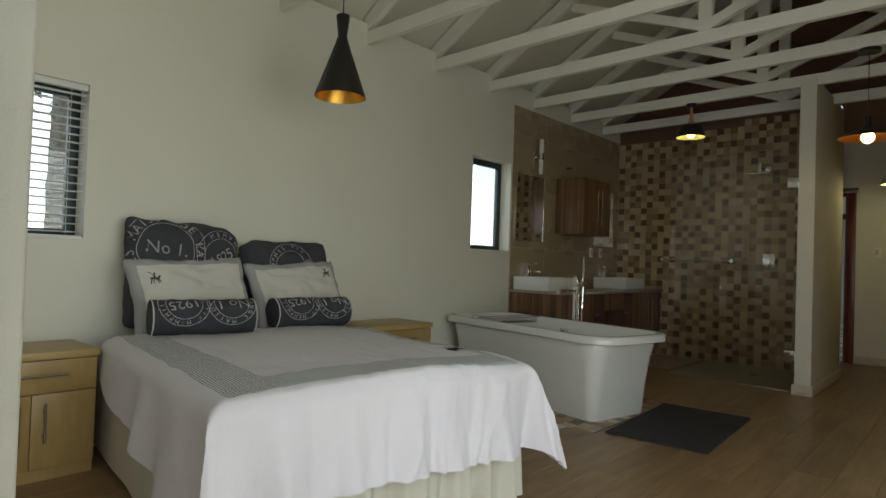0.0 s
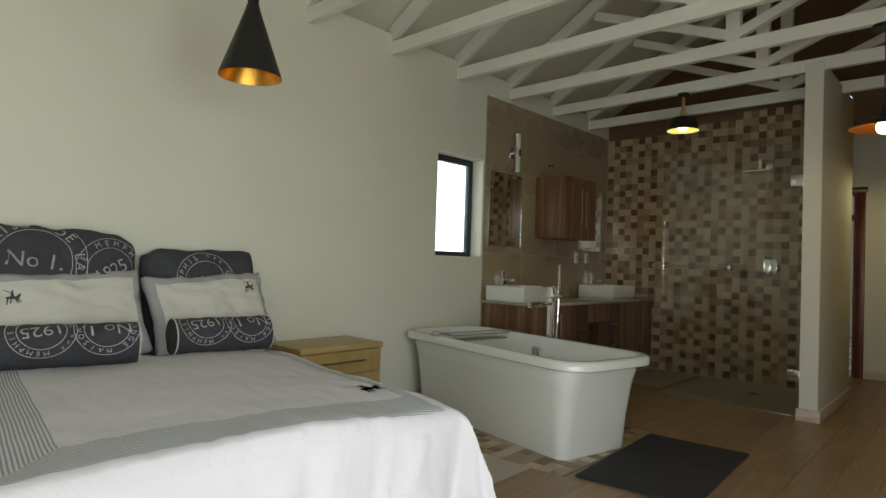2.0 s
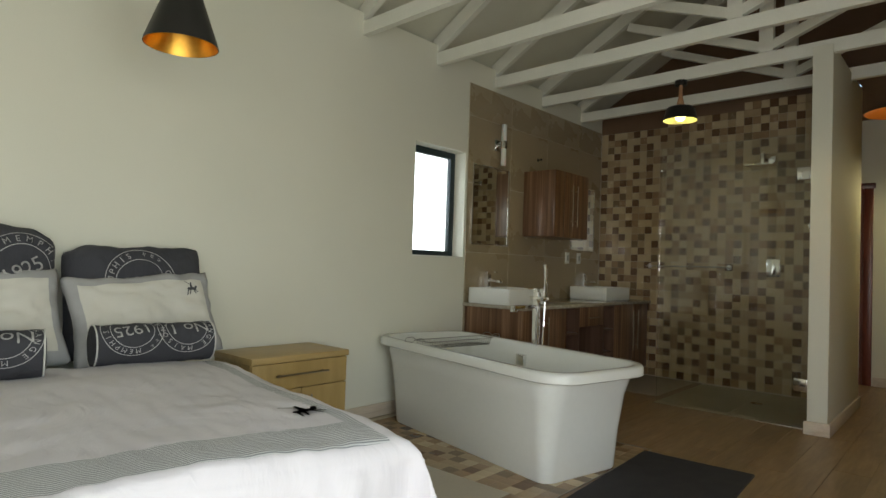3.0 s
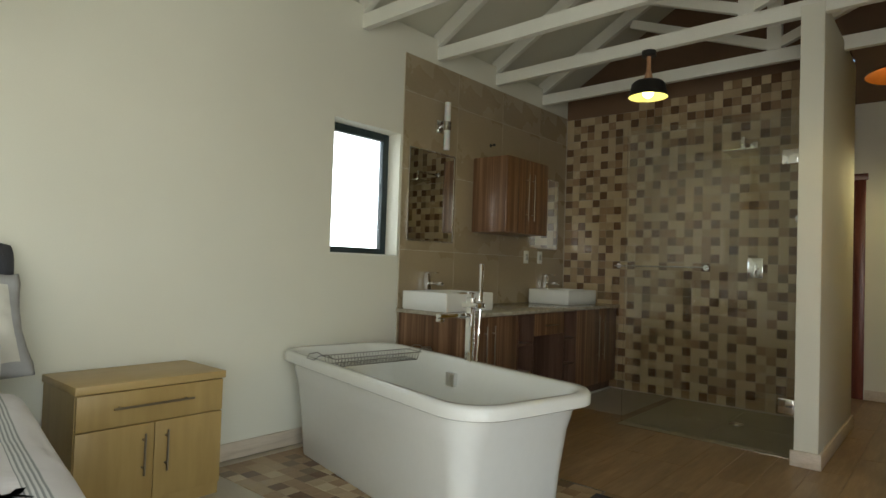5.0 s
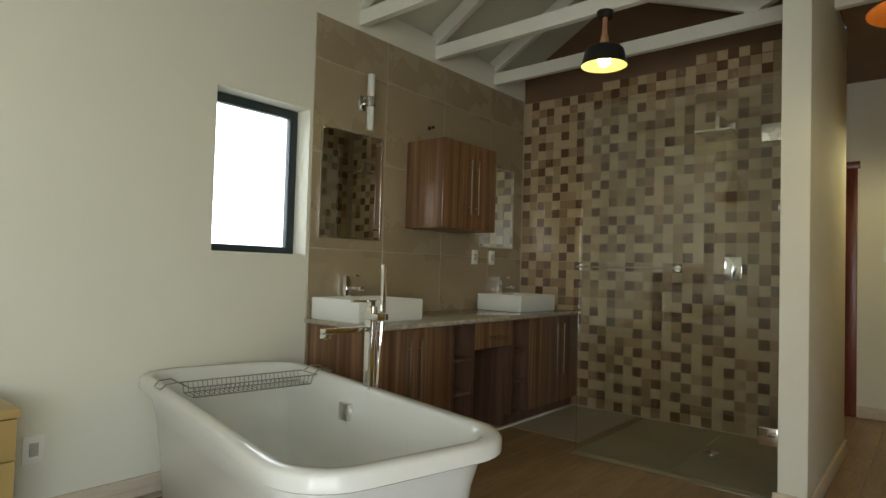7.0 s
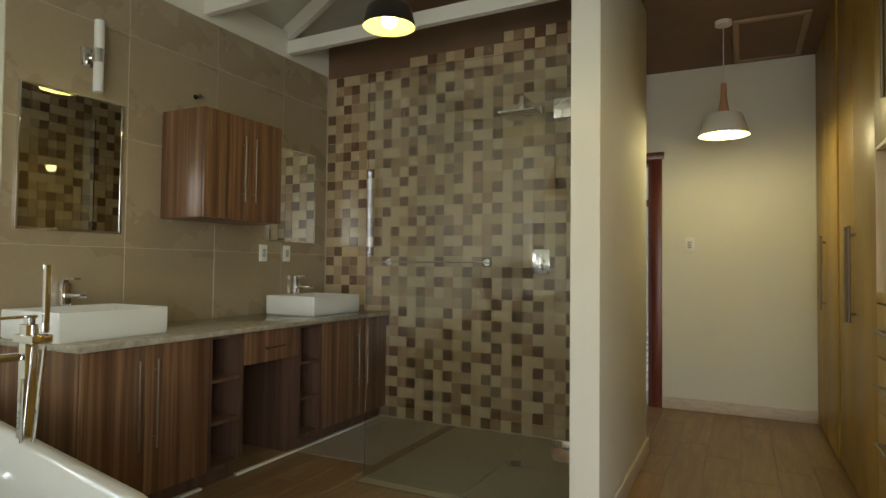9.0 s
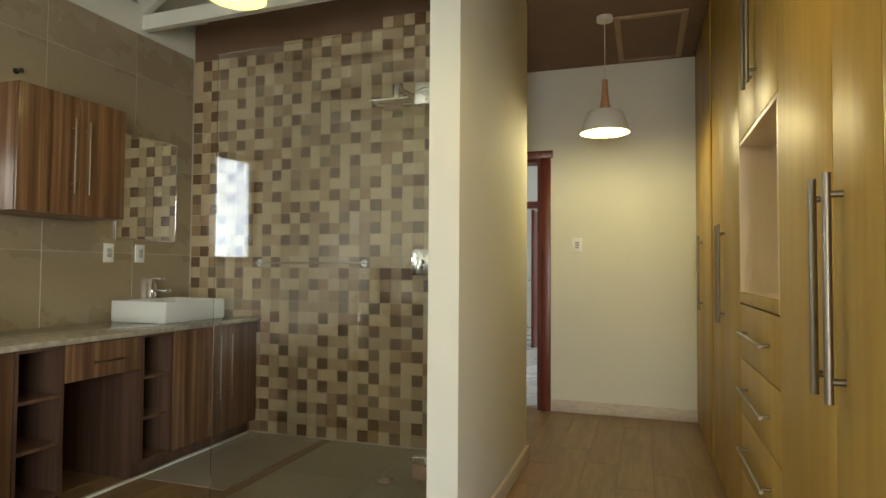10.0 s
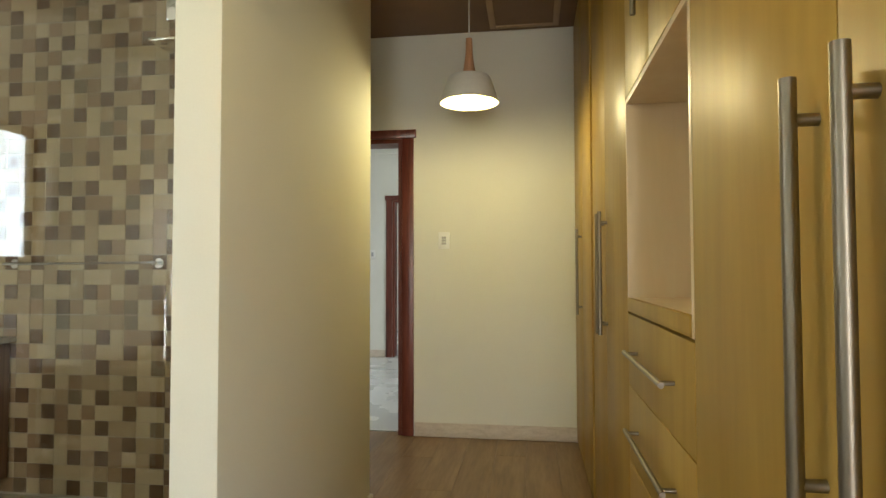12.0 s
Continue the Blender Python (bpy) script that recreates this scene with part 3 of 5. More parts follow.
def open_box(bm, x0, y0, z0, x1, y1, z1, t=0.016, back=True, shelves=()):
    """A carcass open to +x."""
    box(bm, x0, y0, z0, x1, y0 + t, z1)
    box(bm, x0, y1 - t, z0, x1, y1, z1)
    box(bm, x0, y0 + t, z0, x1, y1 - t, z0 + t)
    box(bm, x0, y0 + t, z1 - t, x1, y1 - t, z1)
    if back:
        box(bm, x0, y0 + t, z0 + t, x0 + t, y1 - t, z1 - t)
    for s in shelves:
        box(bm, x0 + t, y0 + t, s - t / 2, x1 - 0.004, y1 - t, s + t / 2)


VF, VT, VB = 0.585, 0.782, 0.09


def door_unit(y0, y1, label, doors, filler=None):
    u = thing("vanity_cabinet", label, "cabinet", pose(0, y0, 0), "vanity cabinets")
    bm = bmesh.new()
    box(bm, 0.015, 0.001, VB, VF, y1 - y0 - 0.001, VT)
    part("body", bm, ZEBRA, u)
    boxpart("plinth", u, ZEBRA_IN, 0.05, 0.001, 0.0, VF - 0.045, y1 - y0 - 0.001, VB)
    for a, b, hz in doors:
        d = boxpart("door", u, ZEBRA, VF + 0.001, a - y0 + 0.0015, VB + 0.004, VF + 0.019, b - y0 - 0.0015, VT - 0.004, bev=0.0015)
        if hz:
            steel_handle("handle", d, (VF + 0.019, hz - y0, 0.31), (VF + 0.019, hz - y0, 0.715), (0.028, 0, 0), 0.005)
    return u


def shelf_unit(y0, y1, label):
    u = thing("open_shelf_cabinet", label, "cabinet", pose(0, y0, 0), "vanity cabinets")
    w_ = y1 - y0
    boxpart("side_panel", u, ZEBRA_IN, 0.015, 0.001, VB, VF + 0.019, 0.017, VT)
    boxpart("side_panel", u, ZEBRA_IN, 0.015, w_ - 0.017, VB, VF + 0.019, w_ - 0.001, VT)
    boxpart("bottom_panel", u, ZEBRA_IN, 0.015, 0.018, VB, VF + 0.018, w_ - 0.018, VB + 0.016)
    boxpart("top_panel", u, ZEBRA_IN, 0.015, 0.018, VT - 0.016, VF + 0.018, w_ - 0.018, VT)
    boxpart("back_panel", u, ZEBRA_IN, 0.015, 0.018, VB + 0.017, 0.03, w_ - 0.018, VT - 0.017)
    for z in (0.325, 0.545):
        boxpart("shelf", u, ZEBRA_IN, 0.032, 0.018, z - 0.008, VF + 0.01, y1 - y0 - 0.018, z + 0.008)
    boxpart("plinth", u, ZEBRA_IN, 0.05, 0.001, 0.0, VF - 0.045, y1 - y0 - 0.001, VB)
    return u


door_unit(5.385, 6.06, "dark striped-veneer vanity cabinet with two doors under the first basin", [(5.387, 5.688, 5.64), (5.69, 6.058, 5.735)])
shelf_unit(6.06, 6.30, "narrow dark open shelf cabinet under the counter")
du = thing("vanity_drawer_unit", "dark striped-veneer drawer over an open knee space", "drawer unit", pose(0, 6.30, 0))
boxpart("body", du, ZEBRA, 0.015, 0.001, 0.60, VF, 0.458, VT)
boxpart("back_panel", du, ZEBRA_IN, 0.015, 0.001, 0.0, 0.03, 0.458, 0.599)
dr = boxpart("drawer", du, ZEBRA, VF + 0.001, 0.003, 0.60, VF + 0.019, 0.456, VT - 0.004, bev=0.0015)
steel_handle("handle", dr, (VF + 0.019, 0.14, 0.68), (VF + 0.019, 0.32, 0.68), (0.028, 0, 0), 0.005, 0.02)
shelf_unit(6.76, 6.99, "narrow dark open shelf cabinet beside the knee space")
door_unit(6.99, 7.785, "dark striped-veneer vanity cabinet with two doors under the second basin", [(6.992, 7.428, 7.38), (7.43, 7.783, 7.49)])

bm = bmesh.new()
box(bm, 0.012, 5.35, 0.784, 0.64, TILE_Y - 0.006, 0.812, 0.004)
tagged(new("countertop", finish("countertop", bm, STONE, 40)), "polished speckled cream granite worktop on the vanity", "worktop")


def basin(y0, label):
    b = thing("vessel_basin", label, "basin", pose(0.275, y0 + 0.285, 0.813), "vessel basins")
    w, l, h = 0.42, 0.545, 0.13
    bm = bmesh.new()

    def ring(dw, r, z):
        return [(x, y, z) for x, y in rounded_rect(w - dw, l - dw, r)]
    loft(bm, [ring(0.012, 0.01, 0), ring(0.0, 0.012, 0.01), ring(0.0, 0.012, h - 0.004), ring(0.006, 0.010, h), ring(0.02, 0.008, h), ring(0.026, 0.012, h - 0.005),
              [(x + (0.03 if x < 0 else 0), y, 0.045) for x, y in rounded_rect(w - 0.07, l - 0.07, 0.03)], [(x * 0.8, y * 0.8, 0.03) for x, y in rounded_rect(w - 0.07, l - 0.07, 0.03)]], True, True)
    part("bowl", bm, CERAMIC, b)
    bm = bmesh.new()
    cyl(bm, (0, 0, 0.03), (0, 0, 0.034), 0.022, 20)
    part("waste", bm, CHROME, b)
    return b


basin(5.345, "white rectangular vessel basin near the bath")
basin(7.035, "white rectangular vessel basin near the tiled wall")


def basin_tap(x, y, label):
    t = thing("basin_tap", label, "tap", pose(x, y, 0.813), "basin taps")
    bm = bmesh.new()
    box(bm, -0.022, -0.022, 0, 0.022, 0.022, 0.24, 0.003)
    part("body", bm, CHROME, t)
    boxpart("spout", t, CHROME, 0.022, -0.018, 0.17, 0.15, 0.018, 0.192, bev=0.003)
    boxpart("lever", t, CHROME, -0.02, -0.018, 0.257, 0.10, 0.018, 0.267, bev=0.002)
    boxpart("lever_neck", t, CHROME, -0.012, -0.012, 0.24, 0.012, 0.012, 0.257)
    return t


basin_tap(0.035, 5.66, "tall square chrome mixer tap behind the first basin")
basin_tap(0.035, 7.40, "tall square chrome mixer tap behind the second basin")


def mirror(y0, y1, z0, z1, label):
    mi = thing("wall_mirror", label, "mirror", pose(0.009, y0, z0), "wall mirrors")
    w, h = y1 - y0, z1 - z0
    boxpart("mirror_glass", mi, MIRROR, 0.004, 0.012, 0.012, 0.012, w - 0.012, h - 0.012)
    bm = bmesh.new()
    for d in ((0, 0, 0, 0.016, 0.012, h), (0, w - 0.012, 0, 0.016, w, h), (0, 0.012, 0, 0.016, w - 0.012, 0.012), (0, 0.012, h - 0.012, 0.016, w - 0.012, h)):
        box(bm, *d, 0.002)
    part("frame", bm, CHROME, mi, "thin polished metal edge")


mirror(5.43, 5.965, 1.31, 2.012, "frameless rectangular mirror with thin bright edges by the window")
mirror(7.11, 7.632, 1.325, 2.02, "rectangular mirror with thin bright edges beside the cabinet")

cup = thing("wall_cabinet", "striped brown-veneer wall cabinet with long steel handles", "cabinet", pose(0.012, 6.22, 1.42))
boxpart("body", cup, ZEBRA, 0, 0, 0, 0.33, 0.63, 0.62, bev=0.001)
boxpart("side_filler", cup, ZEBRA, 0.331, 0.001, 0.0, 0.348, 0.175, 0.62, bev=0.001)
for a, b, hy in ((0.177, 0.335, 0.288), (0.337, 0.629, 0.375)):
    d = boxpart("door", cup, ZEBRA, 0.331, a, 0.0, 0.348, b, 0.62, bev=0.001)
    steel_handle("handle", d, (0.348, hy, 0.11), (0.348, hy, 0.50), (0.028, 0, 0), 0.005)

sc = thing("wall_sconce", "chrome wall light with two frosted white glass tubes", "wall light", pose(0.009, 5.77, 2.215))
boxpart("back_plate", sc, CHROME, 0, -0.05, -0.05, 0.02, 0.05, 0.05, bev=0.003)
bm = bmesh.new()
cyl(bm, (0.02, 0, 0), (0.08, 0, 0), 0.012)
cyl(bm, (0.08, 0, -0.035), (0.08, 0, 0.035), 0.032, 24)
part("bracket", bm, CHROME, sc)
for z0, z1 in ((0.035, 0.185), (-0.185, -0.035)):
    bm = bmesh.new()
    cyl(bm, (0.08, 0, z0), (0.08, 0, z1), 0.024, 24)
    part("glass_tube", bm, OPAL, sc, "frosted white glass")

bm = bmesh.new()
cyl(bm, (0.009, 6.455, 2.19), (0.05, 6.455, 2.19), 0.004)
cyl(bm, (0.05, 6.455, 2.182), (0.05, 6.455, 2.2), 0.011, 12)
cyl(bm, (0.009, 6.455, 2.19), (0.013, 6.455, 2.19), 0.016, 12)
tagged(new("wall_hook", finish("wall_hook", bm, BLACK, 40)), "small dark cable stub with a knob on the tiles", "hook")


def plate(name, m, w, h, label, cat, rockers=0, holes=False):
    s = thing(name, label, cat, m, "switches and sockets")
    boxpart("face_plate", s, PLASTIC, 0, -w / 2, -h / 2, 0.010, w / 2, h / 2, bev=0.003)
    for k in range(rockers):
        hh = h * 0.5 / rockers
        boxpart("rocker", s, ROCKERGREY, 0.0105, -w * 0.2, -h * 0.25 + k * hh + 0.002, 0.015, w * 0.2, -h * 0.25 + (k + 1) * hh - 0.002, bev=0.001)
    if holes:
        bm = bmesh.new()
        for y, z in ((0, 0.028), (-0.014, 0.0), (0.014, 0.0)):
            cyl(bm, (0.0095, y, z - 0.005), (0.0108, y, z - 0.005), 0.0045, 10)
        part("pin_hole", bm, SOCKETHOLE, s)
    return s


plate("light_switch", pose(0.009, 7.07, 1.238), 0.075, 0.118, "white two-lever switch plate under the mirror", "switch", 2)
plate("wall_socket", pose(0.009, 7.315, 1.24), 0.075, 0.118, "white socket plate under the mirror", "socket", 1)
plate("wall_socket", pose(0.001, 3.957, 0.317), 0.085, 0.12, "white three-pin socket on the wall above the skirting", "socket", 1, True)
plate("light_switch", pose(2.667, END_Y - 0.001, 1.355, 0, 0, -90), 0.078, 0.118, "white light switch plate on the passage end wall", "switch", 3)
plate("light_switch", pose(1.17, HALL_Y - 0.001, 1.36, 0, 0, -90), 0.078, 0.118, "white light switch on the hall wall", "switch", 1)

# shower
GX0, GX1, GY = 1.20, 2.372, 6.545
gl = thing("shower_door", "frameless clear glass shower door hinged on the partition", "shower door", Matrix.Translation((2.36, GY, 0)) @ Matrix.Rotation(radians(-2.3), 4, "Z") @ Matrix.Translation((-2.36, -GY, 0)))
boxpart("glass_panel", gl, GLASS, GX0, GY, 0.012, GX1 - 0.02, GY + 0.008, 2.20)
for z in (1.90, 1.50, 0.32):
    bm = bmesh.new()
    box(bm, GX1 - 0.112, GY - 0.010, z - 0.048, GX1 - 0.022, GY + 0.018, z + 0.045, 0.003)
    box(bm, GX1 - 0.022, GY - 0.016, z - 0.045, GX1 - 0.001, GY + 0.024, z + 0.045, 0.003)
    if z == 1.50:
        bm.free()
        bm = bmesh.new()
        box(bm, GX1 - 0.030, GY - 0.016, z - 0.022, GX1 - 0.001, GY + 0.024, z + 0.022, 0.003)
    part("hinge" if z != 1.50 else "clamp", bm, CHROME, gl)

rail = thing("towel_rail", "thin chrome towel rail on the mosaic wall", "towel rail", pose(0, 0, 0))
bm = bmesh.new()
cyl(bm, (0.60, TILE_Y - 0.06, 1.185), (1.45, TILE_Y - 0.06, 1.19), 0.007, 14)
part("bar", bm, CHROME, rail)
for x in (0.62, 1.43):
    bm = bmesh.new()
    cyl(bm, (x, TILE_Y - 0.002, 1.187), (x, TILE_Y - 0.06, 1.187), 0.009, 14)
    cyl(bm, (x, TILE_Y - 0.002, 1.187), (x, TILE_Y - 0.010, 1.187), 0.025, 20)
    part("bracket", bm, CHROME, rail)

mx = thing("shower_mixer", "square chrome shower mixer with lever on the mosaic wall", "shower mixer", pose(1.825, TILE_Y - 0.002, 1.195))
boxpart("back_plate", mx, CHROME, -0.06, -0.010, -0.085, 0.06, 0, 0.085, bev=0.003)
bm = bmesh.new()
cyl(bm, (0, -0.01, 0.0), (0, -0.055, 0.0), 0.028, 24)
part("body", bm, CHROME, mx)
boxpart("lever", mx, CHROME, -0.012, -0.075, -0.075, 0.012, -0.055, 0.03, bev=0.003)

sh = thing("overhead_shower", "square flat chrome rain shower head on a wall arm", "shower head", pose(1.80, TILE_Y - 0.002, 2.235))
boxpart("wall_flange", sh, CHROME, -0.03, -0.012, -0.03, 0.03, 0, 0.03, bev=0.002)
boxpart("arm", sh, CHROME, -0.013, -0.36, -0.010, 0.013, -0.012, 0.010, bev=0.002)
boxpart("joint", sh, CHROME, -0.014, -0.365, -0.105, 0.014, -0.335, -0.011, bev=0.002)
boxpart("rose", sh, CHROME, -0.12, -0.48, -0.117, 0.12, -0.24, -0.106, bev=0.002)

ss = thing("soap_shelf", "small chrome corner soap dish in the shower", "soap dish", pose(2.33, 7.35, 0.86))
boxpart("wall_plate", ss, CHROME, 0.03, -0.03, -0.02, 0.042, 0.03, 0.02, bev=0.002)
bm = bmesh.new()
lathe(bm, [(0.0, -0.02), (0.05, -0.016), (0.062, 0.012), (0.058, 0.012), (0.046, -0.010), (0.0, -0.014)], 24, (-0.02, 0, 0))
part("dish", bm, CHROME, ss)
bm = bmesh.new()
cyl(bm, (1.85, 7.2, 0.0), (1.85, 7.2, 0.006), 0.05, 24)
tagged(new("floor_drain", finish("floor_drain", bm, CHROME, 40)), "round chrome floor drain in the shower floor", "drain")

# ---------- bath ----------
BATH = pose(BATHP[0], BATHP[1], 0.0, 0, 0, BATHP[2])
tub = thing("freestanding_bath", "white acrylic freestanding bath with tapered sides on mosaic tiles", "bath", BATH)
bm = bmesh.new()
L, W, H = BATHP[3], BATHP[4], 0.60


def br(l, w, r, z):
    return [(x, y, z) for x, y in rounded_rect(l, w, r, 8)]


loft(bm, [br(L - 0.36, 0.585, 0.07, 0.0), br(L - 0.35, 0.595, 0.07, 0.012), br(L - 0.31, 0.63, 0.09, 0.22), br(L - 0.24, 0.68, 0.12, 0.42), br(L - 0.17, W - 0.09, 0.16, H - 0.09), br(L - 0.16, W - 0.12, 0.16, H - 0.06),
          br(L - 0.02, W - 0.02, 0.20, H - 0.058), br(L, W, 0.21, H - 0.052), br(L, W, 0.21, H - 0.012), br(L - 0.02, W - 0.02, 0.205, H),
          br(L - 0.10, W - 0.10, 0.17, H), br(L - 0.13, W - 0.13, 0.16, H - 0.012), br(L - 0.24, W - 0.22, 0.14, H - 0.12), br(L - 0.36, W - 0.28, 0.14, 0.26), br(1.22, 0.48, 0.13, 0.17), br(1.0, 0.36, 0.12, 0.15)], True, True)
part("shell", bm, ACRYLIC, tub, smooth=50)
bm = bmesh.new()
box(bm, OVF - 0.037, W / 2 - 0.135, 0.455, OVF + 0.037, W / 2 - 0.105, 0.53, 0.003)
part("overflow_cover", bm, CHROME, tub, "square chrome overflow cover")
bm = bmesh.new()
cyl(bm, (-0.05, 0, 0.15), (-0.05, 0, 0.156), 0.03, 24)
part("waste", bm, CHROME, tub)

rk = thing("bath_rack", "chrome wire bath rack across the rim", "bath rack", BATH @ pose(-0.44, 0.0, H + 0.004, 0, 0, 4))
bm = bmesh.new()
wr = 0.0028
for x in (-0.075, 0.075):
    tube(bm, [(x, -0.30, 0.0), (x, 0.30, 0.0)], wr)
    tube(bm, [(x * 0.8, -0.28, -0.045), (x * 0.8, 0.28, -0.045)], wr)
for y in (-0.30, 0.30):
    tube(bm, [(-0.075, y, 0), (0.075, y, 0)], wr)
for i in range(27):
    y = -0.28 + i * 0.56 / 26
    tube(bm, [(-0.075, y, 0), (-0.06, y, -0.045), (0.06, y, -0.045), (0.075, y, 0)], 0.0018, 6)
part("basket", bm, WIRE, rk)
for s in (-1, 1):
    bm = bmesh.new()
    tube(bm, [(-0.05, s * 0.30, 0), (-0.05, s * 0.34, 0.025), (-0.05, s * 0.39, 0.020), (-0.04, s * 0.41, 0.0), (0.04, s * 0.41, 0.0), (0.05, s * 0.39, 0.020), (0.05, s * 0.34, 0.025), (0.05, s * 0.30, 0)], wr)
    part("side_arm", bm, WIRE, rk)

fl = thing("bath_filler", "floor-standing square chrome bath mixer with hand shower", "bath mixer", pose(1.012, 4.945, -0.008, 0, 0, -4))
boxpart("base_plate", fl, CHROME, -0.06, -0.06, 0.008, 0.06, 0.06, 0.012, bev=0.002)
boxpart("column", fl, CHROME, -0.02, -0.02, 0.012, 0.02, 0.02, 0.965, bev=0.003)
boxpart("spout", fl, CHROME, -0.02, -0.26, 0.855, 0.02, -0.026, 0.877, bev=0.003)
boxpart("spout_tip", fl, CHROME, -0.02, -0.26, 0.835, 0.02, -0.232, 0.854, bev=0.002)
boxpart("bridge", fl, CHROME, -0.040, -0.03, 0.908, 0.078, 0.034, 0.935, bev=0.003)
boxpart("lever", fl, CHROME, -0.012, -0.11, 0.985, 0.012, 0.02, 0.993, bev=0.002)
boxpart("lever_neck", fl, CHROME, -0.012, -0.012, 0.966, 0.012, 0.012, 0.985)
boxpart("hand_shower", fl, CHROME, 0.046, 0.012, 0.94, 0.064, 0.030, 1.155, bev=0.003)
bm = bmesh.new()
tube(bm, [(0.055, 0.02, 0.90), (0.058, 0.01, 0.80), (0.066, -0.01, 0.62), (0.062, -0.03, 0.46), (0.05, -0.03, 0.43), (0.036, -0.03, 0.50), (0.033, -0.03, 0.70), (0.03, -0.028, 0.80)], 0.006, 8)
part("hose", bm, CHROME, fl, "ribbed chrome hose")

# bath mat
bm = bmesh.new()
MX, MY = 0.62, 1.12
nx, ny = 20, 34
g = [[bm.verts.new((-MX / 2 + MX * i / nx, -MY / 2 + MY * j / ny, 0.011 + 0.003 * noise.noise((i * 0.4, j * 0.4, 1)))) for j in range(ny + 1)] for i in range(nx + 1)]
for i in range(nx):
    for j in range(ny):
        bm.faces.new((g[i][j], g[i + 1][j], g[i + 1][j + 1], g[i][j + 1]))
edge = [e for e in bm.edges if e.is_boundary]
ret = bmesh.ops.extrude_edge_only(bm, edges=edge)
for v in ret["geom"]:
    if isinstance(v, bmesh.types.BMVert):
        v.co.z = 0.001
        v.co.x *= 1.01
        v.co.y *= 1.006
mt = tagged(new("bath_mat", finish("bath_mat", bm, RUG, 60)), "thick charcoal bath mat lying beside the bath", "bath mat")
mt.matrix_world = pose(2.085, 4.53, 0.002, 0, 0, 3)

# ---------- lamps ----------
SEG = 48


def shade_mesh(bm, prof, thick):
    outer = prof
    inner = [(max(r - thick, 0.001), z) for r, z in reversed(prof)]
    lathe(bm, outer + inner, SEG)


def pendant(name, place, label, cable_top, shade_prof, lining, shade_mat, neck, neck_mat, canopy_mat, cable_mat, bulb_z, bulb_r, lit, canopy=(0.05, 0.03)):
    x, y, z = place
    p = thing(name, label, "pendant lamp", pose(x, y, z))
    bm = bmesh.new()
    lathe(bm, shade_prof, SEG)
    part("shade", bm, shade_mat, p)
    bm = bmesh.new()
    lathe(bm, [(max(r - 0.003, 0.0005), zz - (0.0 if i == 0 else 0.002)) for i, (r, zz) in enumerate(shade_prof)], SEG)
    part("shade_lining", bm, lining, p, "metallic inner lining" if lining in (GOLD, COPPER) else "pale inner lining yellowed for the bulb's glow")
    if neck:
        bm = bmesh.new()
        lathe(bm, neck, 24)
        part("neck", bm, neck_mat, p)
    h = (neck[-1][1] if neck else shade_prof[-1][1])
    bm = bmesh.new()
    cyl(bm, (0, 0, h - 0.005), (0, 0, cable_top - z - canopy[1]), 0.003, 8)
    part("cable", bm, cable_mat, p)
    bm = bmesh.new()
    cyl(bm, (0, 0, cable_top - z - canopy[1]), (0, 0, cable_top - z - 0.001), canopy[0], 28)
    part("canopy", bm, canopy_mat, p)
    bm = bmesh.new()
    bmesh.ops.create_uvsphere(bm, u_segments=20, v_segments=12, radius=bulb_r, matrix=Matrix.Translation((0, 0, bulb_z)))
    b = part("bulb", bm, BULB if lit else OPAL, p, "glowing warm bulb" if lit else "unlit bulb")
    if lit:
        b.visible_shadow = False  # opaque bulb, shadow turned off so the point lamp inside it shines out
    return p


pendant("pendant_lamp", (CONE[0], CONE[1], 2.005), "black cone pendant lamp with a gold lining, unlit", CHORD_Z,
        [(0.148, 0), (0.146, 0.012), (0.036, 0.325), (0.032, 0.345)], GOLD, BLACK, [(0.030, 0.345), (0.026, 0.36), (0.040, 0.475), (0.038, 0.482), (0.0, 0.484)], BLACK, BLACK, RUBBER, 0.20, 0.03, False)
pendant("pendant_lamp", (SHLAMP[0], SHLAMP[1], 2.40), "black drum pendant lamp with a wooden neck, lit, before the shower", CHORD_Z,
        [(0.138, 0), (0.136, 0.008), (0.116, 0.095), (0.098, 0.113), (0.04, 0.120), (0.02, 0.124)], LININGGLOW, BLACK,
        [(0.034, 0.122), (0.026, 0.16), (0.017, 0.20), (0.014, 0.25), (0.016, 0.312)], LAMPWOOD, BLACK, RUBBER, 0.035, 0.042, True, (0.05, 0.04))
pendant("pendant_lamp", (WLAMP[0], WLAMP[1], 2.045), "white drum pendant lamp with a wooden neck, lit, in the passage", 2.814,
        [(0.158, 0), (0.156, 0.008), (0.118, 0.125), (0.108, 0.140), (0.05, 0.150), (0.02, 0.153)], LININGGLOW, SHADEWHITE,
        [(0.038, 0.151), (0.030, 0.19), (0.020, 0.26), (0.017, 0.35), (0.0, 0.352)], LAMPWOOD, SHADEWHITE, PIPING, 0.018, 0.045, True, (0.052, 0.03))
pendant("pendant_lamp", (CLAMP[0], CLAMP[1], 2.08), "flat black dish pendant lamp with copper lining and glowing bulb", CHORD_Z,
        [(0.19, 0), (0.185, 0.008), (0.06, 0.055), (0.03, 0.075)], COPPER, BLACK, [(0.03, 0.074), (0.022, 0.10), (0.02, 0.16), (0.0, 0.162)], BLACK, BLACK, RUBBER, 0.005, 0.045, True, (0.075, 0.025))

# ---------- wardrobe ----------
WX = 3.573
W_DEPTH = EAST_X - 0.003 - WX


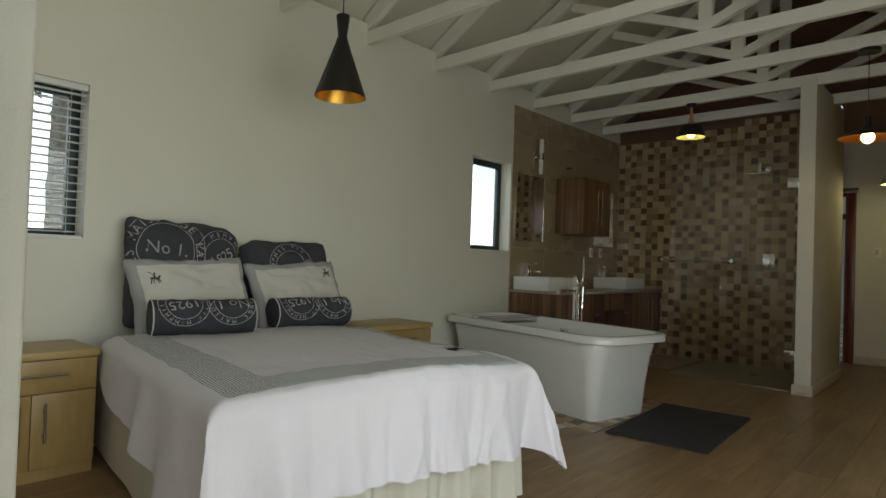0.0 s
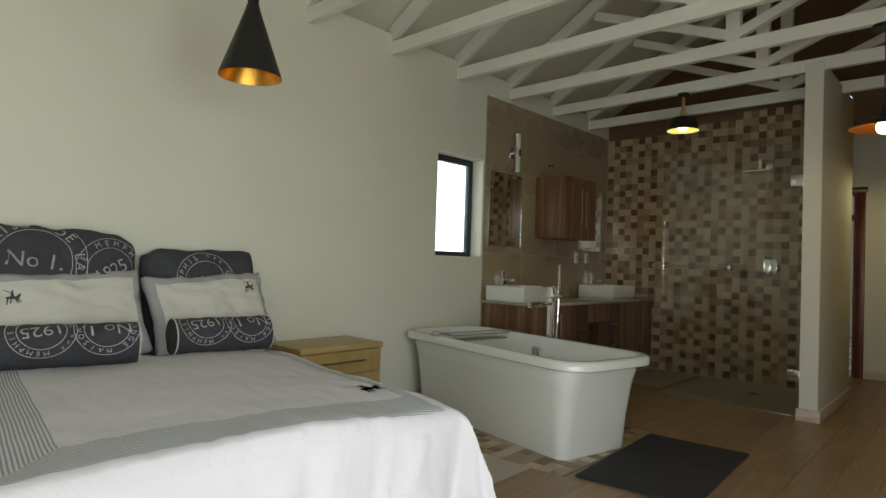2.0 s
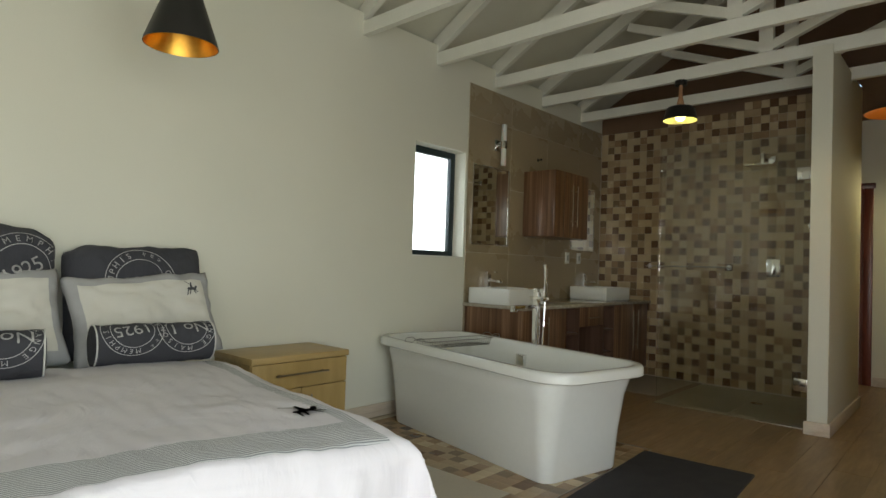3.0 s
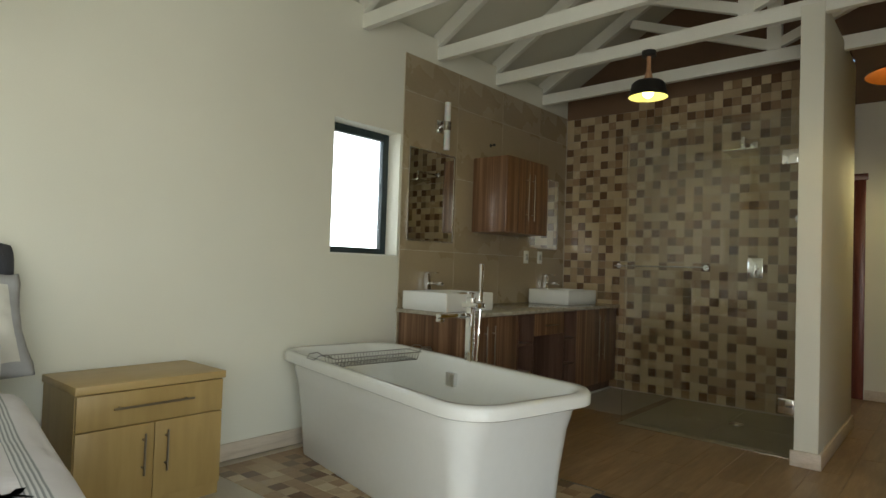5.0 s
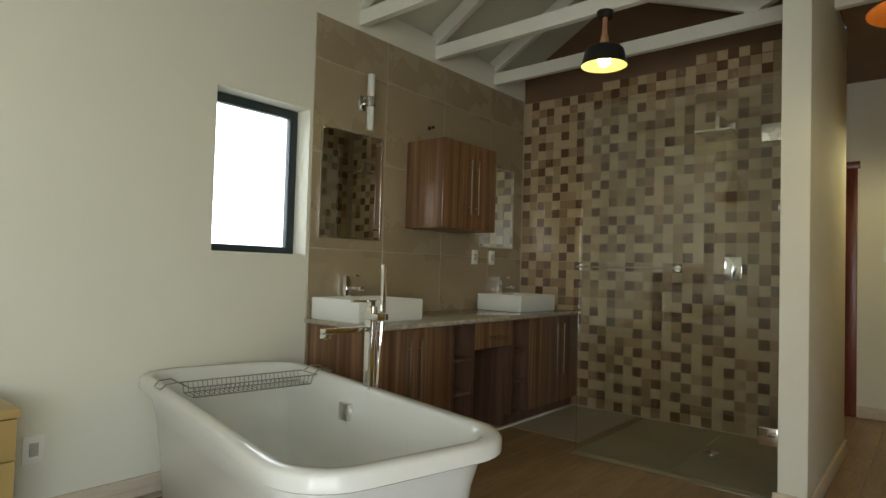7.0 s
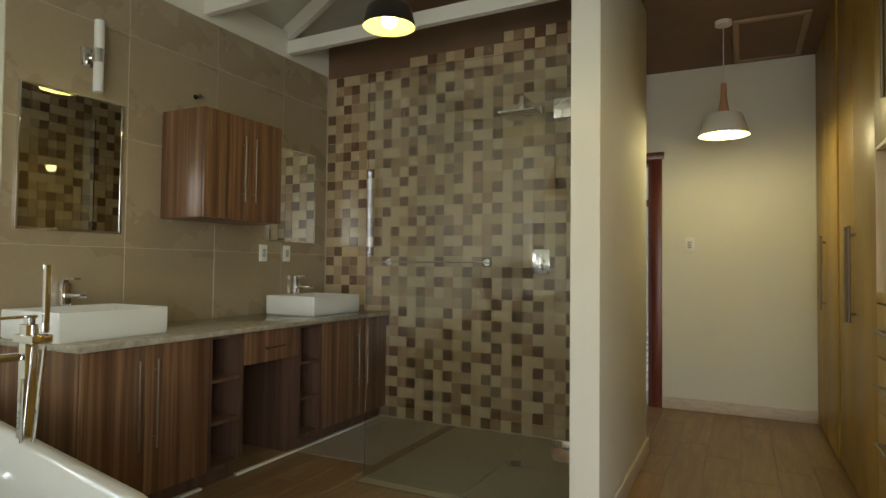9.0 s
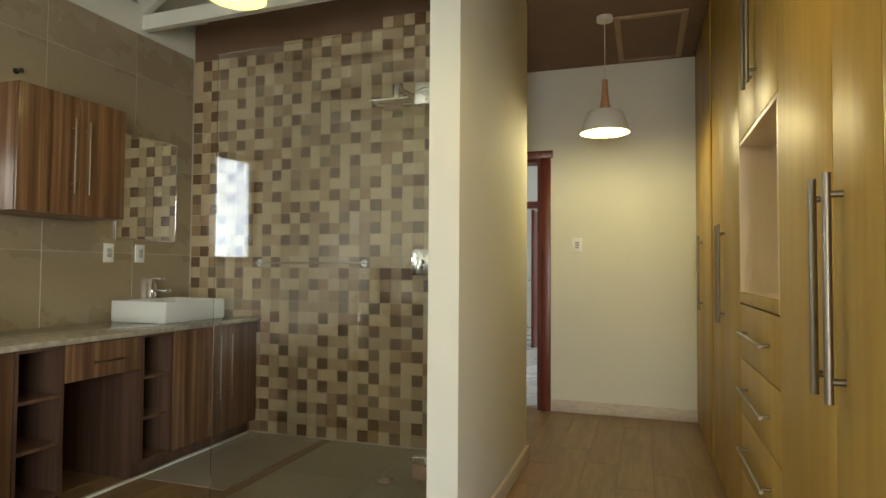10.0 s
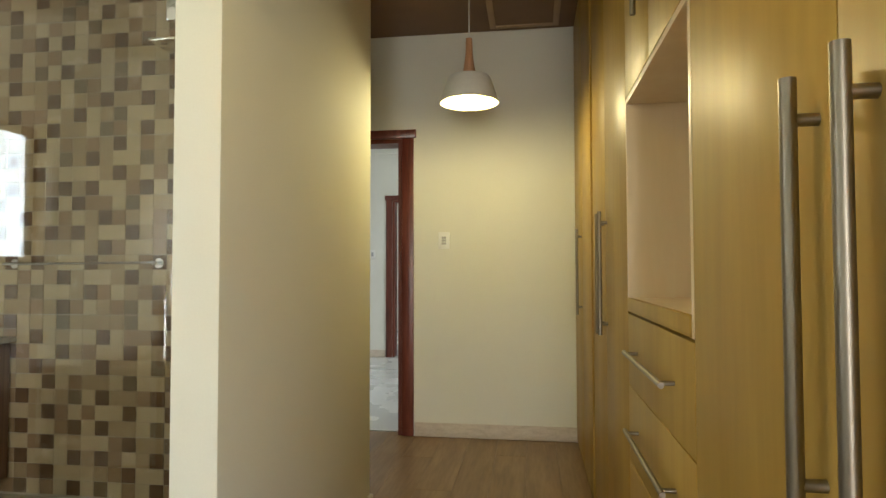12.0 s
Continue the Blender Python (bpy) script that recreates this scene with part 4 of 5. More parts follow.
def front(u, y0, a, b, z0, z1, name="door", h=None):
    d = boxpart(name, u, MAPLE, 0.0, a - y0 + 0.0015, z0 + 0.0015, 0.018, b - y0 - 0.0015, z1 - 0.0015, bev=0.0015)
    if h:
        steel_handle("handle", d, (0.0, h[0] - y0, h[2]), (0.0, h[1] - y0, h[3]), (-0.030, 0, 0), h[4] if len(h) > 4 else 0.008, 0.045)
    return d


W_TOP = 2.808
# tall unit by the entrance
for y0, y1, lab, hs in ((4.85, 5.35, "tall maple wardrobe with plain doors at the passage mouth", None),
                        (5.35, 6.195, "tall maple wardrobe with two long steel handles", ((5.72, 5.775), (5.80, 5.82)))):
    u = thing("wardrobe", lab, "wardrobe", pose(WX, y0, 0), "wardrobes")
    boxpart("body", u, MAPLE, 0.019, 0.001, 0.0, W_DEPTH, y1 - y0 - 0.001, W_TOP)
    if hs is None:
        front(u, y0, y0, y1, 0.02, W_TOP)
    else:
        mid = 5.64
        front(u, y0, y0, mid, 0.02, W_TOP, "door", (5.572, 5.572, 0.88, 1.353, 0.009))
        front(u, y0, mid, y1, 0.02, W_TOP, "door", (5.684, 5.684, 0.88, 1.355, 0.009))
# niche unit
ny0, ny1 = 6.195, 6.995
u = thing("wardrobe", "maple unit with an open niche, coloured brighter as if lit, above a bank of drawers", "wardrobe", pose(WX, ny0, 0), "wardrobes")
w = ny1 - ny0
boxpart("drawer_carcass", u, MAPLE, 0.019, 0.001, 0.0, W_DEPTH, w - 0.001, 1.018)
boxpart("upper_carcass", u, MAPLE, 0.019, 0.001, 1.696, W_DEPTH, w - 0.001, W_TOP)
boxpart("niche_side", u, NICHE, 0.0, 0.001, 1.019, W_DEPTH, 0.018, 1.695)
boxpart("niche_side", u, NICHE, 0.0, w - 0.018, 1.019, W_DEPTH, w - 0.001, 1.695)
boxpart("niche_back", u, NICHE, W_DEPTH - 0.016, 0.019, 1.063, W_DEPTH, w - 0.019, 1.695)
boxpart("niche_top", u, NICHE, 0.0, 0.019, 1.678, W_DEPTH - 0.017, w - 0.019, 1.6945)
boxpart("niche_shelf", u, MAPLE, -0.004, 0.019, 1.020, 0.012, w - 0.019, 1.062, bev=0.002)
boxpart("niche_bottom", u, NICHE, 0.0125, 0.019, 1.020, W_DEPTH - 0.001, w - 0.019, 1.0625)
for z0, z1 in ((0.788, 1.014), (0.556, 0.788), (0.318, 0.556), (0.03, 0.318)):
    d = boxpart("drawer", u, MAPLE, 0.0, 0.002, z0 + 0.002, 0.018, w - 0.002, z1 - 0.002, bev=0.0015)
    zc = (z0 + z1) / 2 + 0.005
    steel_handle("handle", d, (0.0, 0.14, zc), (0.0, 0.66, zc), (-0.034, 0, 0), 0.007, 0.03)
front(u, ny0, ny0, 6.605, 1.697, W_TOP, "door", (6.56, 6.56, 1.835, 2.45, 0.008))
front(u, ny0, 6.605, ny1, 1.697, W_TOP, "door", (6.655, 6.655, 1.835, 2.45, 0.008))
# tall units towards the end wall
for y0, y1, lab, h in ((6.995, 8.08, "tall maple wardrobe with two steel bar handles", ((7.50, 7.74), (7.84,))), (8.08, END_Y - 0.002, "tall maple wardrobe against the end wall", None)):
    u = thing("wardrobe", lab, "wardrobe", pose(WX - (0 if h else 0.01), y0, 0), "wardrobes")
    boxpart("body", u, MAPLE, 0.019, 0.001, 0.0, W_DEPTH, y1 - y0 - 0.001, W_TOP)
    if h:
        front(u, y0, y0, 7.565, 0.02, W_TOP, "door", (7.515, 7.515, 0.887, 1.387, 0.008))
        front(u, y0, 7.565, y1, 0.02, W_TOP, "door", (7.62, 7.62, 0.882, 1.387, 0.008))
    else:
        front(u, y0, y0, 8.58, 0.02, W_TOP, "door")
        front(u, y0, 8.58, y1, 0.02, W_TOP, "door", (8.63, 8.63, 0.887, 1.39, 0.008))

# loft hatch
hx0, hx1, hy0, hy1 = 3.0, 3.46, 8.22, 9.10
ht = thing("loft_hatch", "brown ceiling hatch panel with pale timber trim", "loft hatch", pose(0, 0, 0))
boxpart("panel", ht, BROWNBOARD, hx0 + 0.04, hy0 + 0.04, 2.808, hx1 - 0.04, hy1 - 0.04, 2.8145)
bm = bmesh.new()
for d in ((hx0, hy0, hx0 + 0.04, hy1), (hx1 - 0.04, hy0, hx1, hy1), (hx0 + 0.04, hy0, hx1 - 0.04, hy0 + 0.04), (hx0 + 0.04, hy1 - 0.04, hx1 - 0.04, hy1)):
    box(bm, d[0], d[1], 2.800, d[2], d[3], 2.8145, 0.002)
part("trim", bm, mottled(mat("tan_trim", (0.34, 0.24, 0.15), 0.6), (0.30, 0.21, 0.13), (0.38, 0.27, 0.17), 5, 60, 0.05), ht, "tan timber trim")

# ---------- bedroom ----------


def bedside(y0, y1, label):
    n = thing("bedside_cabinet", label, "bedside cabinet", pose(0, y0, 0), "bedside cabinets")
    w = y1 - y0
    boxpart("body", n, PALEMAPLE, 0.02, 0.008, 0.0, 0.398, w - 0.008, 0.555)
    boxpart("top", n, MAPLE_H, 0.0195, 0.0, 0.556, 0.425, w, 0.590, bev=0.003)
    d = boxpart("drawer", n, PALEMAPLE, 0.399, 0.010, 0.405, 0.416, w - 0.010, 0.550, bev=0.0015)
    steel_handle("handle", d, (0.416, w * 0.22, 0.485), (0.416, w * 0.75, 0.485), (0.028, 0, 0), 0.005, 0.03)
    for a, b, h in ((0.010, w / 2 - 0.002, w / 2 - 0.05), (w / 2 + 0.002, w - 0.010, w / 2 + 0.05)):
        d = boxpart("door", n, PALEMAPLE, 0.399, a, 0.06, 0.416, b, 0.398, bev=0.0015)
        steel_handle("handle", d, (0.416, h, 0.18), (0.416, h, 0.36), (0.028, 0, 0), 0.005, 0.03)
    return n


bedside(3.125, 3.785, "pale maple bedside cabinet between the bed and the bath")
bedside(0.86, 1.41, "pale maple bedside cabinet under the blind window")

def cloth_strip(pts_fn, n, m, zfn):
    """A hanging sheet: pts_fn(u) gives the plan point, zfn(u, v) offset and height."""
    bm_ = bmesh.new()
    gg = []
    for i in range(n + 1):
        u_ = i / n
        row = []
        for j in range(m + 1):
            row.append(bm_.verts.new(zfn(u_, j / m, pts_fn(u_))))
        gg.append(row)
    for i in range(n):
        for j in range(m):
            bm_.faces.new((gg[i][j], gg[i + 1][j], gg[i + 1][j + 1], gg[i][j + 1]))
    return bm_


BED = pose(0.15, 2.225, 0, 0, 0, -9)
BW, BL, BH = 1.40, 1.87, 0.585
bed = thing("bed", "double bed with base, mattress and gathered cream valance", "bed", BED)
bm = bmesh.new()
box(bm, 0.0, -BW / 2 + 0.01, 0.04, BL - 0.10, BW / 2 - 0.01, 0.33, 0.02)
part("base", bm, DAMASK, bed, "blue-green quilted bed base")
bm = cloth_strip(lambda q: (q * 1.42, -BW / 2, 0, -1, q), 60, 8, lambda u_, v, p: (p[0], p[1] - 0.004 - 0.012 * v * (0.5 + noise.noise((u_ * 5, v, 1))), BH - 0.05 - (BH - 0.08) * v + (0.0 if u_ < 0.8 else (u_ - 0.8) * 1.4 * v)))
part("valance_side", bm, VALANCE, bed, "plain cream cotton side cloth")
for x in (0.15, BL - 0.25):
    for y in (-BW / 2 + 0.15, BW / 2 - 0.15):
        bm = bmesh.new()
        cyl(bm, (x, y, 0), (x, y, 0.06), 0.03, 12)
        part("leg", bm, BLACK, bed)
bm = bmesh.new()
box(bm, 0.0, -BW / 2, 0.331, BL - 0.10, BW / 2, BH - 0.02, 0.04)
part("mattress", bm, DAMASK, bed, "pale blue-green quilted mattress")


def perimeter(u_, off):
    """Plan path: left side, foot, right side."""
    per = [(0.02, -BW / 2 - off), (BL + off - 0.05, -BW / 2 - off), (BL + off, -BW / 2 - off + 0.05), (BL + off - 0.075, BW / 2 + off - 0.05), (BL + off - 0.125, BW / 2 + off), (0.02, BW / 2 + off)]
    ls = [math.dist(a, b) for a, b in zip(per, per[1:])]
    s = u_ * sum(ls)
    for k, l in enumerate(ls):
        if s <= l or k == len(ls) - 1:
            a, b = per[k], per[k + 1]
            f = min(s / l, 1)
            d = ((b[0] - a[0]) / l, (b[1] - a[1]) / l)
            return a[0] + (b[0] - a[0]) * f, a[1] + (b[1] - a[1]) * f, d[1], -d[0], u_ * sum(ls)
        s -= l


def valance_pt(u_, v, p):
    x, y, nx_, ny_, s = p
    w = (0.010 + 0.022 * v) * (math.sin(s * 34 + 2.2 * math.sin(s * 6)) + 0.5 * math.sin(s * 71 + 1))
    return (x + nx_ * w, y + ny_ * w, 0.34 - 0.325 * v + 0.006 * math.sin(s * 13) * v)


bm = cloth_strip(lambda q: perimeter(0.335 + 0.665 * q, 0.02), 300, 8, valance_pt)
part("valance", bm, VALANCE, bed, "gathered cream cotton valance")

# duvet cover: top and hanging sides as one sheet
DT = BH + 0.045
hang_foot, hang_left, hang_right = 0.34, 0.36, 0.40
bm = bmesh.new()
DN, DM = 150, 140
X0, X1 = 0.30, BL + hang_foot
Y0, Y1 = -BW / 2 - hang_left, BW / 2 + hang_right


def duvet_point(a, b):
    """Sheet coordinates to the draped place."""
    xe, yl, yr = BL - 0.02, -BW / 2 + 0.02, BW / 2 - 0.02

    def bend(s, e):
        """Distance past the edge e along the sheet -> outward, drop."""
        d = s - e
        if d <= 0:
            return s, 0.0, 0.0
        arc = 0.07 * math.pi / 2
        if d < arc:
            t = d / 0.07
            return e + 0.07 * math.sin(t), 0.07 * (1 - math.cos(t)), 0.3 * d / arc
        return e + 0.07 + 0.10 * (d - arc), 0.07 + (d - arc) * 0.99, 1.0
    xe -= 0.085 * max(0.0, min(1.0, (b + BW / 2) / BW))
    x, dz1, f1 = bend(a, xe)
    if b > 0:
        y, dz2, f2 = bend(b, yr)
    else:
        y, dz2, f2 = bend(-b, -yl)
        y = -y
    dz = max(dz1, dz2) + 0.25 * min(dz1, dz2)
    z = DT - dz
    nz = 0.012 * noise.noise((a * 3, b * 3, 0.3)) + 0.004 * noise.noise((a * 11, b * 11, 2.0))
    puff = 0.018 * math.cos(min(abs(b) / (BW / 2), 1) * math.pi / 2)
    nz += 0.006 * noise.noise((a * 6, b * 22, 5.0))
    z += nz * (1 if dz < 0.02 else 0.4) + puff * (1 if dz < 0.02 else 0)
    k = min(dz1 / 0.35, 1.2)
    ridge = (1 - abs(noise.noise((b * 6 + 0.8 * a, a * 1.2, 6.0)))) ** 8
    fold = k * (0.045 * ridge + 0.034 * math.sin(b * 20 + 2.6 * math.sin(b * 3.1) + 0.7 * a) + 0.008 * math.sin(b * 29 + 2 * a) + 0.040 * noise.noise((b * 5, a * 1.2, 4)) + 0.032 * noise.noise((b * 13, a * 1.6, 9)) + 0.010 * noise.noise((b * 30, a * 6, 3)))
    x += fold * f1
    k2 = min(dz2 / 0.35, 1.2)
    fold2 = k2 * (0.022 * math.sin(a * 12 + 1.1 * math.sin(a * 5)) + 0.012 * noise.noise((a * 9, b * 2, 7)))
    y += (fold2 if b > 0 else -fold2) * f2
    if f1 > 0 and f2 > 0:
        c = min(dz1, dz2)
        x += 0.22 * c
        y += (0.22 if b > 0 else -0.2) * c
    return Vector((x, y, max(z, 0.05)))


def hem_scale(b):
    return 1.0 + 0.08 * noise.noise((b * 2.2, 3, 0)) + 0.22 * max(0.0, -b)


grid = []
for i in range(DN + 1):
    row = []
    for j in range(DM + 1):
        b = Y0 + (Y1 - Y0) * j / DM
        a = X0 + (BL + hang_foot * hem_scale(b) - X0) * i / DN
        if b < -BW / 2:
            reach = 0.22 + 0.26 * max(0.0, min(1.0, (a - X0) / (BL - X0))) ** 1.3
            b = -BW / 2 - (-b - BW / 2) / hang_left * reach
        row.append(bm.verts.new(duvet_point(a, b)))
    grid.append(row)
for i in range(DN):
    for j in range(DM):
        f = bm.faces.new((grid[i][j], grid[i + 1][j], grid[i + 1][j + 1], grid[i][j + 1]))
        b = Y0 + (Y1 - Y0) * (j + 0.5) / DM
        a = X0 + (X1 - X0) * (i + 0.5) / DN
        inx, yl_, yr_ = BL - 0.05, -BW / 2 + 0.03, BW / 2 - 0.03
        if a < inx and yl_ < b < yr_:
            if a > inx - 0.19 and (a - (inx - 0.19)) > (b - (yr_ - 0.05) if b > 0 else abs(b) - (yr_ - 0.19)):
                f.material_index = 1
            elif b > yr_ - 0.05 or b < 0.19 - yr_:
                f.material_index = 2
duv = thing("duvet", "white duvet cover with a grey pinstripe border, hanging over the foot", "duvet", BED)
part("cover", bm, [SHEET, STRIPE_X, STRIPE_Y], duv, smooth=180)

# embroidered rider mark on the duvet and pillows, as a plain shape


def rider(bm_, s):
    """A small plain horse-and-rider shape in the xy plane."""
    for pts in ([(-.5, .1), (-.35, .25), (.3, .25), (.45, .45), (.62, .4), (.45, .1), (.3, 0), (-.35, 0)], [(-.4, .02), (-.5, -.45), (-.42, -.45), (-.28, .02)], [(-.15, .02), (-.28, -.4), (-.2, -.42), (-.05, .02)],
                [(.12, .02), (.3, -.4), (.38, -.38), (.26, .02)], [(.26, .02), (.52, -.3), (.58, -.25), (.4, .05)], [(-.12, .24), (-.05, .62), (.1, .62), (.15, .24)], [(0, .62), (0, .8), (.12, .8), (.12, .62)], [(.1, .55), (-.5, .95), (-.52, .9), (.05, .5)]):
        vs = [bm_.verts.new((x * s, y * s, 0)) for x, y in pts]
        bm_.faces.new(vs)


bm = bmesh.new()
rider(bm, 0.10)
bmesh.ops.solidify(bm, geom=bm.faces[:], thickness=0.001)
o = part("embroidered_emblem", bm, GREYPRINT, duv, "small dark embroidered emblem")
o.matrix_basis = pose(1.465, 0.575, DT + 0.012, 0, 0, 100)


def pillow_mesh(bm_, w, h, t, seed, n=36, flange=0.0, pinch=0.03, slump=(0.0, 0.0)):
    """Pillow in the yz plane, thickness along x, with gathered corners."""
    for s in (1, -1):
        gg = []
        for i in range(n + 1):
            row = []
            for j in range(n + 1):
                a, b = -1 + 2 * i / n, -1 + 2 * j / n
                fa, fb = (1 - a * a), (1 - b * b)
                k = (max(fa, 0) * max(fb, 0)) ** 0.42
                yy = a * w / 2 * (1 - pinch * fb * abs(a) ** 3) * (1 - 0.06 * abs(a) ** 6 * abs(b) ** 6)
                zz = b * h / 2 * (1 - pinch * fa * abs(b) ** 3) * (1 - 0.06 * abs(a) ** 6 * abs(b) ** 6) + 0.012 * noise.noise((a * 2.5, seed, 0)) * abs(b)
                if b > 0:
                    zz -= slump[0 if a < 0 else 1] * h * abs(a) ** 4 * b ** 3
                    yy -= math.copysign(0.25 * slump[0 if a < 0 else 1] * w * abs(a) ** 3 * b ** 4, a)
                crease = 0.012 * (1 - abs(noise.noise((a * 3.1 + seed, b * 3.1 + 2 * a, 8.0)))) ** 6 * k
                zz += 0.010 * noise.noise((a * 4, seed, 3)) * max(b, 0)
                xx = -crease * s + s * t / 2 * k * (1 + 0.28 * noise.noise((a * 2 + seed, b * 2, s)) + 0.10 * noise.noise((a * 6 + seed, b * 6, s))) + 0.012 * noise.noise((a * 5 + seed, b * 5, seed))
                if i in (0, n) or j in (0, n):
                    xx = 0.012 * noise.noise((a * 5 + seed, b * 5, seed))
                row.append(bm_.verts.new((xx, yy, zz)))
            gg.append(row)
        for i in range(n):
            for j in range(n):
                f_ = bm_.faces.new((gg[i][j], gg[i + 1][j], gg[i + 1][j + 1], gg[i][j + 1]))
                if flange:
                    a, b = abs(-1 + 2 * (i + .5) / n) * w / 2, abs(-1 + 2 * (j + .5) / n) * h / 2
                    if a > w / 2 - flange or b > h / 2 - flange:
                        f_.material_index = 1
    bmesh.ops.remove_doubles(bm_, verts=bm_.verts, dist=0.0005)


def text_bm(body, size):
    c = bpy.data.curves.new("lettering", "FONT")
    c.body, c.size, c.align_x, c.align_y, c.extrude = body, size, "CENTER", "CENTER", 0.0004
    ob = bpy.data.objects.new("lettering", c)
    scene.collection.objects.link(ob)
    bpy.context.view_layer.update()
    me = bpy.data.meshes.new_from_object(ob)
    b_ = bmesh.new()
    b_.from_mesh(me)
    bpy.data.objects.remove(ob)
    bpy.data.curves.remove(c)
    bpy.data.meshes.remove(me)
    return b_


def roundel(r, words, centre, cent_size, seg=40, letter=0.24):
    """A printed ring with lettering round it and a word in its middle, flat in xy."""
    b_ = bmesh.new()
    for rr in (r, r * 0.70):
        vs = [[b_.verts.new(((rr + d) * math.cos(2 * math.pi * k / seg), (rr + d) * math.sin(2 * math.pi * k / seg), 0)) for k in range(seg)] for d in (0, 0.003)]
        for k in range(seg):
            b_.faces.new((vs[0][k], vs[0][(k + 1) % seg], vs[1][(k + 1) % seg], vs[1][k]))
    n_ = len(words)
    for k, ch in enumerate(words):
        if ch == " ":
            continue
        t_ = text_bm(ch, r * letter)
        an = math.pi / 2 - 2 * math.pi * k / n_
        mtx = Matrix.Translation((r * 0.85 * math.cos(an), r * 0.85 * math.sin(an), 0)) @ Matrix.Rotation(an - math.pi / 2, 4, "Z")
        bmesh.ops.transform(t_, matrix=mtx, verts=t_.verts)
        me = bpy.data.meshes.new("tmp")
        t_.to_mesh(me)
        t_.free()
        b_.from_mesh(me)
        bpy.data.meshes.remove(me)
    t_ = text_bm(centre, cent_size)
    me = bpy.data.meshes.new("tmp")
    t_.to_mesh(me)
    t_.free()
    b_.from_mesh(me)
    bpy.data.meshes.remove(me)
    return b_


def wrap(b_, fn):
    for v in b_.verts:
        v.co = fn(v.co.x, v.co.y, v.co.z)


def project_on(b_, ob_mesh, cy, cz, rot):
    """Lays flat print onto the front of a pillow mesh, in its local yz plane."""
    from mathutils.bvhtree import BVHTree
    tree = BVHTree.FromPolygons([v.co[:] for v in ob_mesh.vertices], [p.vertices[:] for p in ob_mesh.polygons])
    ca, sa = math.cos(rot), math.sin(rot)
    lost = []
    for v in b_.verts:
        y_, z_ = v.co.x * ca - v.co.y * sa + cy, v.co.x * sa + v.co.y * ca + cz
        hit = tree.ray_cast(Vector((1, y_, z_)), Vector((-1, 0, 0)))
        if hit[0] is None:
            lost.append(v)
        else:
            v.co = Vector((hit[0].x + 0.0045, y_, z_))
    bmesh.ops.delete(b_, geom=lost, context="VERTS")


def pillow(name, place, tilt, yaw, w, h, t, seed, mats, label, roll=0, flange=0.0, prints=(), slump=(0.0, 0.0)):
    p = thing(name, label, "pillow", Matrix.Translation(place) @ pose(0, 0, 0, roll, -tilt, yaw), "pillows on the bed")
    bm_ = bmesh.new()
    pillow_mesh(bm_, w, h, t, seed, flange=flange, pinch=0.04 if mats is DARKCLOTH else 0.11, slump=slump)
    o_ = part("cushion", bm_, mats, p, smooth=180)
    for nm, b_, cy, cz, rot, mt_ in prints:
        project_on(b_, o_.data, cy, cz, rot)
        part(nm, b_, mt_, p, "faded white print" if mt_ is PRINT else "small dark embroidery")
    return p


def emblem():
    b_ = bmesh.new()
    rider(b_, 0.055)
    bmesh.ops.subdivide_edges(b_, edges=b_.edges[:], cuts=1)
    return b_


WORDS = "MAISON DE LA CHANGE "
TOPZ = DT + 0.01
pillow("dark_pillow", (0.125, 1.945, TOPZ + 0.30), 7, 0, 0.69, 0.63, 0.23, 1.0, DARKCLOTH, "charcoal pillow with faded white stamp print leaning on the wall", roll=-1.5, slump=(0.0, 0.08),
       prints=[("print", roundel(0.215, "N DE LA CHANGE DES MAISO", "No 1.", 0.10, letter=0.30), -0.14, 0.13, -0.1, PRINT), ("print", roundel(0.165, "MEMPHIS *** CHANGE ", "1925", 0.09), 0.19, 0.095, 0.5, PRINT)])
pillow("dark_pillow", (0.115, 2.65, TOPZ + 0.255), 9, 0, 0.69, 0.56, 0.22, 5.0, DARKCLOTH, "charcoal pillow with round white stamp print leaning on the wall", roll=1, slump=(0.04, 0.0),
       prints=[("print", roundel(0.17, " *** CHANGE 1925 MEMPHIS", "1925", 0.09), -0.01, 0.075, 0.1, PRINT)])
pillow("white_pillow", (0.265, 1.935, TOPZ + 0.19), 24, 0, 0.74, 0.47, 0.17, 9.0, [PILLOWCLOTH, FRAMECLOTH], "white pillow with grey pinstripe border and small emblem", roll=2.5, flange=0.065,
       prints=[("embroidered_emblem", emblem(), -0.225, 0.075, 0.0, GREYPRINT)])
pillow("white_pillow", (0.26, 2.645, TOPZ + 0.185), 24, 0, 0.74, 0.46, 0.16, 13.0, [PILLOWCLOTH, FRAMECLOTH], "white pillow with grey pinstripe border beside the first", roll=3.5, flange=0.065,
       prints=[("embroidered_emblem", emblem(), 0.22, 0.10, 0.0, GREYPRINT)])


